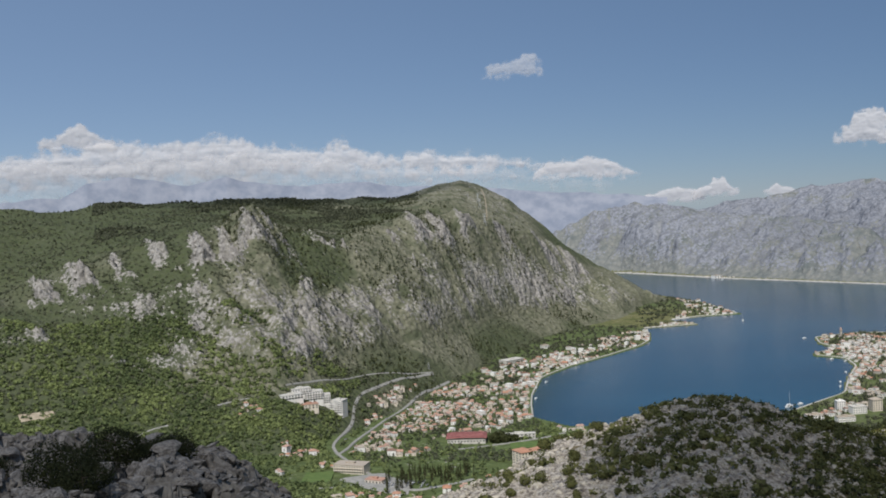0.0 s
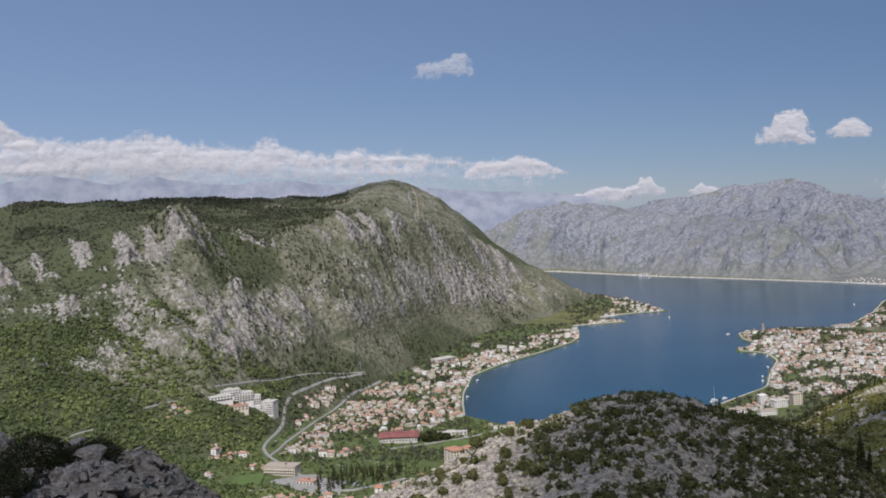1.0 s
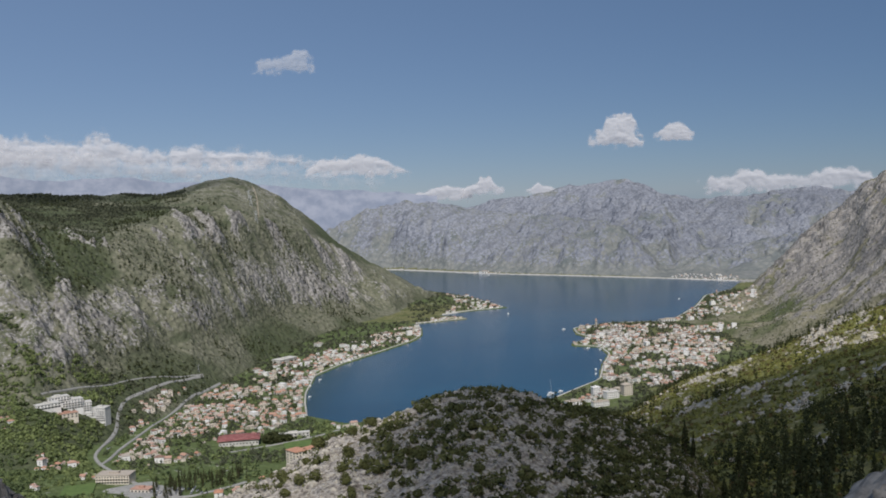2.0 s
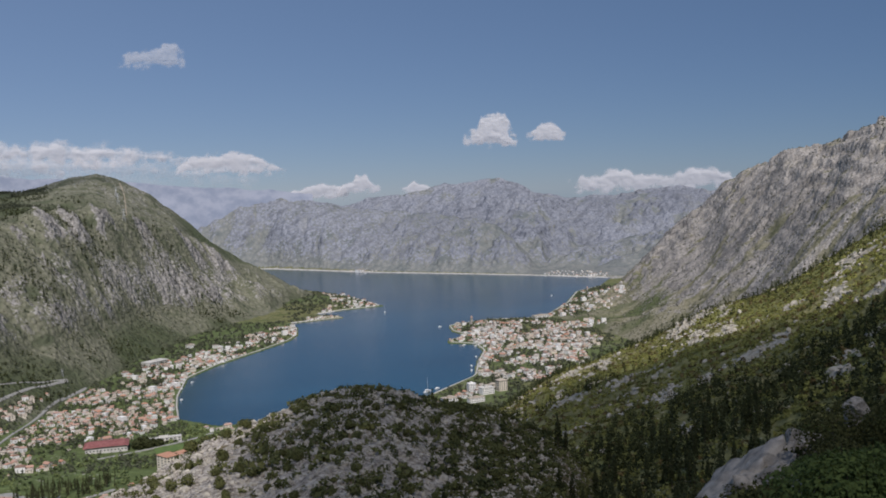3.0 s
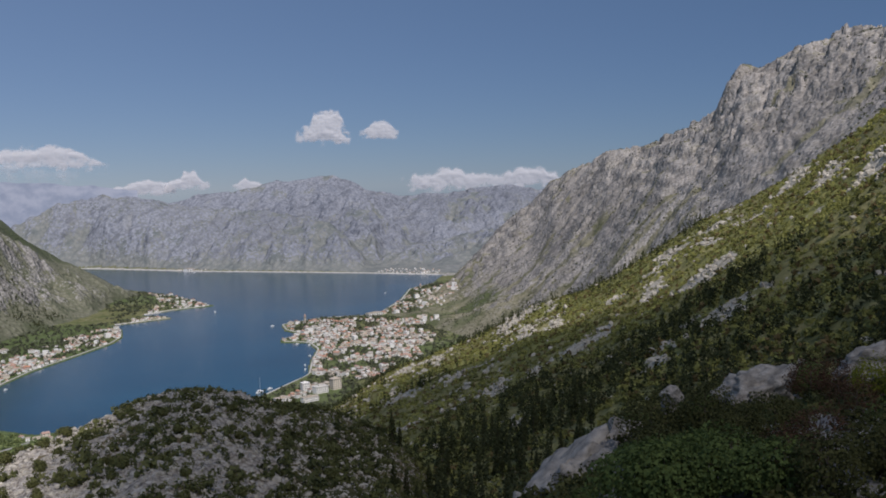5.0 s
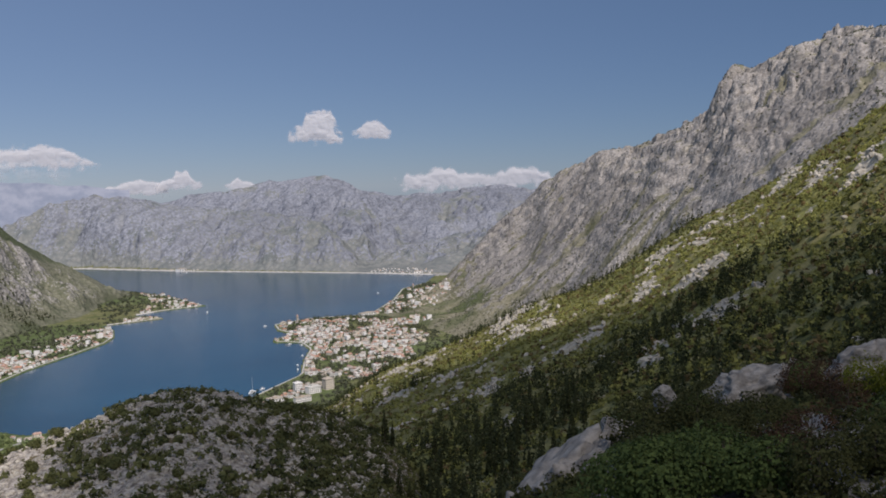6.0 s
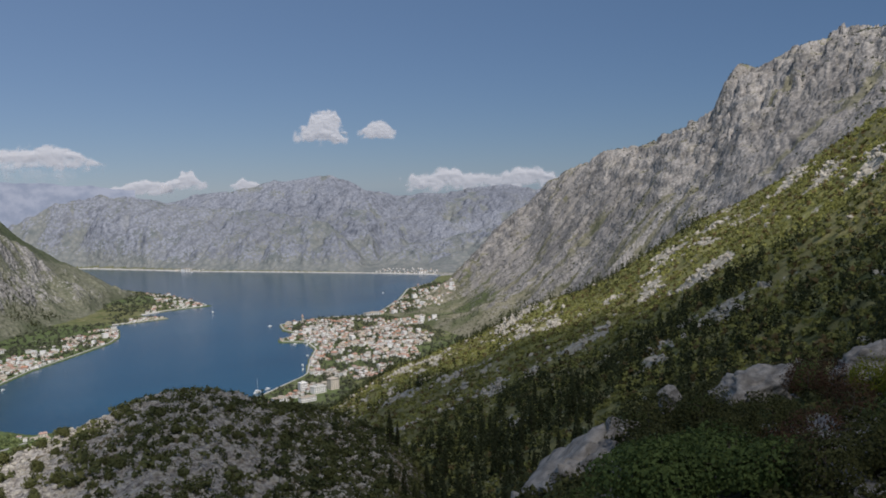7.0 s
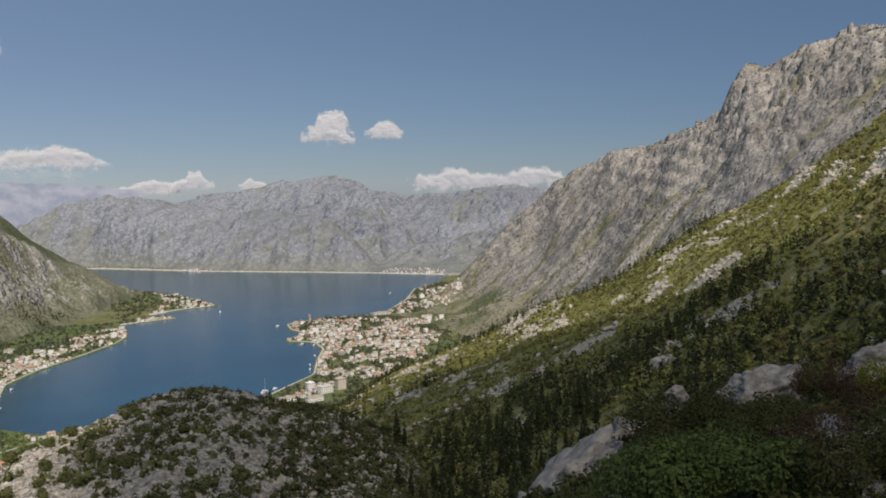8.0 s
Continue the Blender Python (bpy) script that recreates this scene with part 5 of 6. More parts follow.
def far_mask(b, r, rock, which, d, x, y, z):
    """Scrub and woods on the long mountain, thick on its foot and plateau, in streaks on the cliffs."""
    streak = fbm(x / 70, y / 70, 141, 4)
    dens = np.where(rock > 0.35, 0.03 + 0.2 * smooth(0.05, 0.4, streak), 0.30 + 0.8 * smooth(0.05, 0.4, streak))
    dens = dens * (1 + 0.7 * smooth(-11, -14, b) * smooth(2000, 1800, r)) * (1 - 0.5 * smooth(-7, -3, b))
    dens = dens * (1 - 0.8 * smooth(-3.2, -1.2, b) * smooth(2330, 2500, r))
    return (which == 1) & (z > 2) & (RNG.uniform(0, 1, len(b)) < dens)


b, r = scatter(58000, -27, 13, 1250, 2830, far_mask)
n = len(b)
woodland("mountain_scrub", "dark green scrub and trees on the mountain", "scrub", LEAF_FAR, b, r, RNG.uniform(2.6, 5.6, n), RNG.uniform(2, 4.6, n), RNG.beta(2, 2, n), 5, 0.3, 0.75)


def conifer_mask(b, r, rock, which, d, x, y, z):
    return (which == 1) & (z > 3) & (fbm(x / 90, y / 90, 143, 3) > 0.12 + 0.05 * smooth(-4, 0, b))


b, r = scatter(9000, -13, 12, 1400, 2450, conifer_mask)
n = len(b)
woodland("mountain_conifers", "dark conifers between the grey crags", "conifers", LEAF_DARK, b, r, RNG.uniform(4, 6, n), RNG.uniform(8, 13, n), RNG.uniform(0.2, 0.7, n), 11, 0.75, 0.55)


def ridge_mask(b, r, rock, which, d, x, y, z):
    return (which == 1) & (rock < 0.3) & (RNG.uniform(0, 1, len(b)) < smooth(-0.25, 0.1, fbm(x / 120, y / 120, 145, 3) - 0.35 * smooth(-9, -18, b)))


b = RNG.uniform(-20, -1.5, 7000)
r = np.interp(b, [-20, -11.4, -6.2, -2.9, -1.5], [2240, 2400, 2550, 2650, 2760]) - 420 * RNG.uniform(0, 1, 7000) ** 1.3
x, y, z, rock, lush, which, d = landscape(b, r)
ok = ridge_mask(b, r, rock, which, d, x, y, z)
b, r = b[ok], r[ok]
n = len(b)
woodland("ridge_forest", "dark close forest along the mountain's ridge", "forest", LEAF_RIDGE, b, r, RNG.uniform(5, 9, n), RNG.uniform(4, 8, n), RNG.beta(2, 2, n), 9, 0.2, 0.6)


def valley_mask(b, r, rock, which, d, x, y, z):
    ok = (((which == 0) & (d > 12)) | ((which == 1) & (r < 1500) & (rock < 0.3))) & (z > 1.2) & (d > 8)
    open_land = smooth(0.1, 0.35, fbm(x / 60, y / 60, 147, 3))
    ok &= RNG.uniform(0, 1, len(b)) > 0.65 * open_land
    return ok & np.array([free_spot(px, py, 1.0) for px, py in zip(x, y)])


b, r = scatter(14000, -28, -5.5, 880, 1480, valley_mask)
n = len(b)
woodland("valley_woods", "fresh green broadleaf woods in the valley", "woods", LEAF_WOOD, b, r, RNG.uniform(4, 9, n), RNG.uniform(3, 7, n), patchy(b, r, 55, 181), 16, 0.1, 0.46)
b, r = scatter(7000, -7, 12.5, 930, 2350, valley_mask)
n = len(b)
# from 1560 m on the trees take the haze-greyed leaf tone
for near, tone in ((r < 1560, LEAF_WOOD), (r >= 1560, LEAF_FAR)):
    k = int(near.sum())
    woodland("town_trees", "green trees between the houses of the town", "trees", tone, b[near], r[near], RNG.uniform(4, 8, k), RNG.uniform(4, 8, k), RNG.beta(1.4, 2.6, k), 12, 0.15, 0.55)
b, r = scatter(5200, -7, 5.2, 1110, 1680, valley_mask)
n = len(b)
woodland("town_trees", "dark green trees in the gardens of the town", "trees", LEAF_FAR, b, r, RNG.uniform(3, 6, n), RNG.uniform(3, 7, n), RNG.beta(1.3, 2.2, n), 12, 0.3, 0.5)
b, r = scatter(13000, 19, 32, 1250, 2950, valley_mask)
n = len(b)
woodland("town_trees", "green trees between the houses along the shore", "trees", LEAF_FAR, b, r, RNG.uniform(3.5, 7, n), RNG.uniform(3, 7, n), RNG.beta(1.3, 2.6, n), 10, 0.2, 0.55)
b, r = scatter(900, 11, 17, 2300, 3100, valley_mask)
n = len(b)
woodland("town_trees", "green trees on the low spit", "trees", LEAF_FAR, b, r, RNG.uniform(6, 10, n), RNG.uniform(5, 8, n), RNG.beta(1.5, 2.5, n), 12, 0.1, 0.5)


def east_mask(b, r, rock, which, d, x, y, z):
    return (which == 2) & (RNG.uniform(0, 1, len(b)) < 0.16 + 0.45 * smooth(110, 40, z) * smooth(38, 34, b) + smooth(-0.1, 0.3, fbm(x / 60, y / 60, 151, 4)))


b, r = scatter(28000, 27, 57, 850, 3000, east_mask)
n = len(b)
woodland("mountain_scrub", "sparse dark scrub on the bare limestone", "scrub", LEAF_FAR, b, r, RNG.uniform(1.6, 4.2, n), RNG.uniform(1.2, 3, n), RNG.beta(1.6, 2, n), 6, 0.1, 0.65)

b, r = scatter(550, 3.5, 13, 1195, 1310, valley_mask)
n = len(b)
woodland("shore_trees", "bright green trees on the flat shore", "trees", LEAF_WOOD, b, r, RNG.uniform(4, 8, n), RNG.uniform(3, 7, n), RNG.uniform(0.1, 1, n), 20, 0.1, 0.45)

# dark grove beside the car park, and trees by the sports hall
CYPRESS = [one_tree("cypress", "slender dark green cypress in the town grove", "cypress", "cypresses of the grove", LEAF_DARK, h, 3.2, 140, 0.75, 0.3, 0.25, i) for i, h in enumerate((13, 15, 11))]
for i in range(105):
    b, r = RNG.uniform(-4.2, 1.1), 0
    r = 1030 + 12 * (b + 1) + RNG.uniform(-38, 38)
    src = CYPRESS[i % 3]
    if i < 3:
        src.matrix_basis = Matrix.Translation(place(b, r, -0.3))
    else:
        plant(src, b, r, RNG.uniform(0, 360), RNG.uniform(0.75, 1.15))
SHADE = one_tree("tree", "large dark green broadleaf tree in the town", "tree", "dark trees by the pitch", LEAF_DARK, 13, 12, 260, 0.15, 0.25, 0.4, 9)
SHADE.matrix_basis = Matrix.Translation(place(2.4, 1212, -0.3))
for i in range(13):
    plant(SHADE, RNG.uniform(2.0, 3.9), RNG.uniform(1205, 1235), RNG.uniform(0, 360), RNG.uniform(0.6, 1.1))


# tall cypresses in the hollow below the camera
TALL = [one_tree("cypress", "tall slender dark cypress in the hollow", "cypress", "cypresses in the hollow", LEAF_DARK, h, w, 420, 0.8, 0.26, 0.2, 90 + i) for i, (h, w) in enumerate(((9, 2.3), (11, 2.7), (7.5, 2.2)))]
for i in range(110):
    b = RNG.uniform(18, 39)
    r = RNG.uniform(150, 185) if b < 27 else RNG.uniform(190, 330)
    if i < 3:
        TALL[i].matrix_basis = Matrix.Translation(place(b, r, -0.3))
    else:
        plant(TALL[i % 3], b, r, RNG.uniform(0, 360), RNG.uniform(0.5, 0.8) if b < 27 else RNG.uniform(0.65, 1.1))


# hillside: conifers below, scrub above
def hillside_conifers(b, r, rock, which, d, x, y, z):
    thick = smooth(-0.1, 0.3, fbm(x / 60, y / 60, 161, 3) + 0.80 * smooth(520, 220, r) + 0.35 * smooth(40, 28, b) * smooth(640, 420, r) + 0.4 * smooth(40, 30, b) * smooth(420, 260, r) - 0.3 * smooth(43, 48, b) * smooth(320, 420, r) - 0.46)
    return (which == 4) & (rock < 0.5) & (RNG.uniform(0, 1, len(b)) < thick)


b, r = scatter(10500, 17, 60, 90, 900, hillside_conifers, 0.85)
o, rest = nearest_first(r, 150)
PINES = [one_tree("conifer", "dark green young conifer on the hillside", "conifer", "conifers of the hillside", LEAF_DARK, h, w, 420, 0.8, 0.17, 0.16, 20 + i) for i, (h, w) in enumerate(((8, 2.6), (6.5, 2.4), (9.5, 2.8), (5, 2.2)))]
for i, k in enumerate(o):
    src = PINES[i % 4]
    if i < 4:
        src.matrix_basis = Matrix.Translation(place(b[k], r[k], -0.3))
    else:
        plant(src, b[k], r[k], RNG.uniform(0, 360), RNG.uniform(0.7, 1.2))
b, r = b[rest], r[rest]
n = len(b)
woodland("conifer_wood", "dark conifers standing close on the hillside", "conifers", LEAF_DARK, b, r, RNG.uniform(2.2, 3.8, n), RNG.uniform(5, 11.5, n), RNG.beta(1.5, 2.5, n), 34, 0.8, 0.36)

b = np.concatenate([RNG.uniform(23.5, 46, 360), RNG.uniform(21.5, 27.5, 170)])
r = np.interp(b, [20, 23.9, 29.8, 35.3, 40.6, 46], [850, 930, 920, 900, 850, 780]) - RNG.gamma(1.4, 45, 530)
n = len(b)
woodland("ridge_conifers", "dark conifers along the shoulder of the hillside", "conifers", LEAF_DARK, b, r, RNG.uniform(2.6, 4.5, n), RNG.uniform(6, 12, n), RNG.beta(1.5, 2.5, n), 34, 0.75, 0.36)


def hillside_scrub(b, r, rock, which, d, x, y, z):
    return (which == 4) & (RNG.uniform(0, 1, len(b)) < np.where(rock > 0.5, 0.12, 0.85 - 0.45 * smooth(430, 300, r) * smooth(42, 36, b)))


b, r = scatter(27000, 15, 60, 80, 940, hillside_scrub, 0.8)
o, rest = nearest_first(r, 130)
BUSHES = [one_tree("bush", label, "bush", "bushes of the hillside", mat, h, w, 460, 0.15, 0.13, 0.1, 30 + i) for i, (h, w, mat, label) in enumerate((
    (2.6, 3.2, LEAF_SCRUB, "rounded olive green bush on the hillside"), (2.0, 2.8, LEAF_GREEN, "low fresh green bush on the hillside"), (2.4, 2.6, LEAF_RED, "reddish brown bush on the hillside"), (3.0, 3.0, LEAF_SCRUB, "tall olive green bush on the hillside")))]
for i, k in enumerate(o):
    src = BUSHES[i % 4]
    if i < 4:
        src.matrix_basis = Matrix.Translation(place(b[k], r[k], -0.2))
    else:
        plant(src, b[k], r[k], RNG.uniform(0, 360), RNG.uniform(0.6, 1.3))
b, r = b[rest], r[rest]
n = len(b)
woodland("hillside_scrub", "olive and yellow green scrub on the hillside", "scrub", LEAF_SCRUB, b, r, RNG.uniform(1.6, 3.6, n), RNG.uniform(0.9, 2.4, n), patchy(b, r, 30, 183), 14, 0.1, 0.46)

b, r = scatter(5200, 17, 60, 120, 900, hillside_scrub, 0.8)
n = len(b)
woodland("hillside_scrub", "rust brown spring scrub on the hillside", "scrub", LEAF_RUST, b, r, RNG.uniform(1.6, 3.6, n), RNG.uniform(1.2, 3.0, n), RNG.beta(1.7, 1.8, n), 14, 0.2, 0.42)


# knoll: dark round bushes between stones
def knoll_mask(b, r, rock, which, d, x, y, z):
    return (which == 5) & (RNG.uniform(0, 1, len(b)) < 0.3 + 0.45 * smooth(-0.15, 0.3, fbm(x / 12, y / 12, 171, 3)) + 0.45 * smooth(18.5, 22, b))


b, r = scatter(7600, -8, 30, 110, 330, knoll_mask)
keep = RNG.uniform(0, 1, len(b)) < smooth(3, 13, b) * 0.85 + 0.13
b, r = b[keep], r[keep]
n = len(b)
woodland("knoll_scrub", "dark olive bushes between the stones of the knoll", "scrub", LEAF_KNOLL, b, r, RNG.gamma(3, 0.55, n) + 0.5, RNG.gamma(4, 0.36, n) + 0.4, patchy(b, r, 9, 185) * 0.8, 26, 0.1, 0.33)
ROUND = [one_tree("bush", "dense dark green bush on the knoll", "bush", "bushes of the knoll", LEAF_KNOLL, h, w, 600, 0.12, 0.13, 0.1, 50 + i) for i, (h, w) in enumerate(((3.2, 4.2), (2.6, 3.4), (3.6, 3.8)))]
for i in range(120):
    b, r = RNG.uniform(2, 24), RNG.uniform(150, 300)
    src = ROUND[i % 3]
    if i < 3:
        src.matrix_basis = Matrix.Translation(place(b, r, -0.3))
    else:
        plant(src, b, r, RNG.uniform(0, 360), RNG.uniform(0.35, 0.85))


# ---- loose stones and boulders ----
def stone_mesh(seed, rough=0.35, level=2, flat=0.7):
    rng = random.Random(seed)
    bm = bmesh.new()
    bmesh.ops.create_icosphere(bm, subdivisions=level, radius=1)
    off = Vector((rng.uniform(-50, 50), rng.uniform(-50, 50), rng.uniform(-50, 50)))
    cuts = [(Vector((rng.gauss(0, 1), rng.gauss(0, 1), rng.gauss(0, 0.6))).normalized(), rng.uniform(0.45, 0.8)) for _ in range(7)]
    for v in bm.verts:
        p = v.co.copy()
        for nrm, lim in cuts:
            k = p.dot(nrm) - lim
            if k > 0:
                p -= nrm * k * 0.85
        s = 1 + rough * noise.fractal(p * 1.6 + off, 0.9, 2.1, 4)
        v.co = Vector((p.x * s, p.y * s, p.z * s * flat))
    return bm


def joined_stones(name, label, b, r, size, mat, level=1, flat=1.0, long=1.0):
    variants = []
    for i in range(6):
        bm = stone_mesh(200 + i, 0.45, level, 0.75)
        bm.verts.ensure_lookup_table()
        variants.append((np.array([v.co[:] for v in bm.verts]), np.array([[v.index for v in f.verts] for f in bm.faces])))
        bm.free()
    co, faces, n = [], [], 0
    for i in range(len(b)):
        v, f = variants[i % 6]
        a = RNG.uniform(0, 6.28)
        rot = np.array([[math.cos(a), -math.sin(a), 0], [math.sin(a), math.cos(a), 0], [0, 0, 1]])
        p = np.array(place(b[i], r[i], 0.1 * size[i]))
        tilt = RNG.uniform(-0.45, 0.45)
        lean = np.array([[math.cos(tilt), 0, math.sin(tilt)], [0, 1, 0], [-math.sin(tilt), 0, math.cos(tilt)]])
        co.append(((v * RNG.uniform(0.6, 1.3, 3) * (long, 1 / long, flat)) @ lean.T @ rot.T) * size[i] + p)
        faces.append(f + n)
        n += len(v)
    co, faces = np.concatenate(co), np.concatenate(faces)
    me = bpy.data.meshes.new(name)
    me.from_pydata(co.tolist(), [], faces.tolist())
    me.materials.append(mat)
    tagged(new(name, me), label, "stones", kind="stuff")


b, r = scatter(11000, -8, 27, 110, 318, lambda b, r, rock, which, d, x, y, z: (which == 5))
joined_stones("knoll_stones", "pale grey limestone blocks strewn over the knoll", b, r, np.minimum(RNG.gamma(1.7, 0.2, len(b)) + 0.15, 1.2), PALE_BLOCK)
b, r = scatter(22000, 18, 59, 150, 900, lambda b, r, rock, which, d, x, y, z: (which == 4) & (RNG.uniform(0, 1, len(b)) < np.where(rock > 0.3, 0.85, 0.008)))
joined_stones("hillside_stones", "pale limestone blocks on the hillside", b, r, np.minimum(RNG.gamma(2.2, 0.5, len(b)) + 0.4, 1.2 + r / 480), PALE_BLOCK)


# ---- beside the camera ----
def boulder(b, e, r, sx, sy, sz, turn, tilt, seed, label, level=5, rough=0.42):
    bm = stone_mesh(seed, rough, level, 1.0)
    for v in bm.verts:
        p = v.co * 2.3 + Vector((seed, 0, 0))
        cleft = abs(noise.noise(Vector((p.x, p.y, p.z * 0.6)))) + 0.6 * abs(noise.noise(p * 2.7))
        v.co *= 1 - 0.06 * max(0.0, 1 - cleft / 0.12) + 0.05 * noise.fractal(p * 3, 0.8, 2.0, 4)
    for f in bm.faces:
        f.smooth = level > 3
    me = bpy.data.meshes.new("boulder")
    bm.to_mesh(me)
    bm.free()
    me.materials.append(NEAR_STONE)
    ob = tagged(new("boulder", me), label, "boulder", "boulders on the near bench")
    p = Vector((r * math.sin(radians(b)), r * math.cos(radians(b)), EYE + r * math.tan(radians(e))))
    ob.matrix_basis = Matrix.Translation(p) @ Matrix.Rotation(radians(-b + turn), 4, "Z") @ Matrix.Rotation(radians(tilt), 4, "Y") @ Matrix.Diagonal((sx, sy, sz, 1))


boulder(37.2, -17.9, 17, 1.5, 1.0, 0.75, 0, -28, 301, "large sloping grey limestone slab on the near bench")
boulder(35.2, -20.0, 16.5, 1.1, 0.9, 0.7, 10, -20, 302, "grey limestone slab beside the larger one")
boulder(38.4, -18.0, 16.3, 0.95, 0.85, 0.65, -8, -24, 308, "grey limestone slab half under green shrubs")
boulder(48.6, -12.3, 19, 0.85, 0.8, 0.55, 0, -8, 303, "rounded grey limestone boulder among shrubs")
boulder(54.2, -10.6, 20, 0.95, 0.8, 0.6, 0, -6, 304, "broad grey limestone boulder among shrubs")
boulder(43.5, -12.6, 19, 0.28, 0.25, 0.3, 0, 5, 305, "small pale limestone rock on the near bench", 3)
boulder(54.6, -15.6, 14, 0.3, 0.3, 0.2, 0, 5, 306, "small grey rock among low shrubs", 3)
boulder(40.8, -14.3, 18, 0.35, 0.3, 0.3, 0, 0, 307, "small grey rock beside the sloping slab", 3)

SHRUBS = {
    "green": one_tree("shrub", "fresh green leafy shrub on the near bench", "shrub", "shrubs on the near bench", LEAF_GREEN, 0.9, 1.3, 2600, 0.1, 0.04, 0.02, 70),
    "olive": one_tree("shrub", "olive green leafy shrub on the near bench", "shrub", "shrubs on the near bench", LEAF_OLIVE, 1.0, 1.2, 2600, 0.15, 0.04, 0.02, 71),
    "red": one_tree("shrub", "reddish brown twiggy shrub beside the boulders", "shrub", "shrubs on the near bench", LEAF_RED, 0.9, 1.0, 1600, 0.1, 0.035, 0.02, 72),
    "yellow": one_tree("shrub", "bright yellow green shrub beside the boulders", "shrub", "shrubs on the near bench", LEAF_YELLOW, 0.8, 1.0, 1800, 0.1, 0.04, 0.02, 73),
    "dark": one_tree("shrub", "dark juniper shrub on the broken limestone", "shrub", "shrubs on the near bench", LEAF_JUNIPER, 1.1, 1.7, 5000, 0.2, 0.03, 0.03, 74),
}
NEAR = [("green", 43.2, 11.6, 0.9), ("green", 42.0, 12.0, 1.1), ("green", 44.5, 12.5, 1.0), ("green", 47.0, 12.0, 1.0), ("green", 41.6, 15.0, 0.5), ("green", 38.6, 13.6, 0.35),
        ("olive", 42.5, 16.5, 0.8), ("olive", 45.5, 16.5, 0.9), ("olive", 49.3, 15, 0.8), ("green", 45.2, 18.2, 0.6), ("green", 41.6, 18.5, 0.6), ("olive", 43.0, 14, 0.8), ("olive", 47.2, 14.6, 0.8),
        ("red", 51.2, 18.4, 0.95), ("red", 52.6, 17.6, 0.9), ("red", 50.0, 12.5, 0.9), ("red", 53.5, 15.5, 0.8), ("yellow", 54.6, 16.8, 0.8), ("yellow", 56.0, 16.5, 0.9), ("red", 51.6, 13.5, 0.9),
        ("green", 49.0, 11.8, 0.9), ("olive", 52.0, 11.5, 0.9), ("olive", 54.8, 12.3, 0.9), ("green", 34.5, 13.5, 0.6), ("green", 51.0, 19.6, 0.8), ("olive", 46.0, 19.8, 0.7), ("green", 57.0, 13, 1.0),
        ("dark", -16.8, 25.0, 1.3), ("dark", -18.9, 24.0, 1.0), ("dark", -21.6, 20.5, 0.95), ("dark", -20.6, 19.6, 0.8), ("dark", -25.6, 24.0, 0.8), ("dark", -15.9, 25.5, 0.8)]
placed = set()
for kind, b, r, s in NEAR:
    if kind not in placed:
        SHRUBS[kind].matrix_basis = Matrix.Translation(place(b, r, -0.1)) @ Matrix.Rotation(radians(b), 4, "Z")
        placed.add(kind)
    else:
        plant(SHRUBS[kind], b, r, RNG.uniform(0, 360), s, 0.1)
b, r = RNG.uniform(-29, -8, 3200), RNG.uniform(14, 32, 3200)
joined_stones("outcrop_stones", "sharp grey limestone chips on the broken outcrop", b, r, np.minimum(RNG.gamma(1.6, 0.05, 3200) + 0.06, 0.34), CRAG_BLOCK, 1, 0.7, 1.6)
BLOCKS = []
for i in range(8):
    bm = stone_mesh(400 + i, 0.4, 2, 0.5)
    me = bpy.data.meshes.new("stone")
    bm.to_mesh(me)
    bm.free()
    me.materials.append(CRAG_BLOCK)
    BLOCKS.append(me)
OUTCROP = bpy.data.objects["rock_outcrop"]
for i in range(220):
    ob = new("stone", BLOCKS[i % 8])
    ob.parent = OUTCROP
    s = min(RNG.gamma(2.2, 0.07) + 0.12, 0.42)
    p = place(RNG.uniform(-29, -8.5), RNG.uniform(15, 31.5), 0.02)
    ob.matrix_basis = Matrix.Translation(p) @ Matrix.Rotation(RNG.uniform(0, 6.28), 4, "Z") @ Matrix.Rotation(RNG.uniform(-0.5, 0.5), 4, "X") @ Matrix.Diagonal((s * RNG.uniform(0.8, 1.6), s, s * RNG.uniform(0.6, 1.2), 1))
n = 600
b, r = RNG.uniform(31, 60, n), RNG.uniform(8, 21, n)
woodland("low_scrub", "low dark undergrowth on the near bench", "undergrowth", LEAF_OLIVE, b, r, RNG.uniform(0.25, 0.6, n), RNG.uniform(0.15, 0.4, n), RNG.beta(1.5, 3, n), 55, 0.1, 0.17)


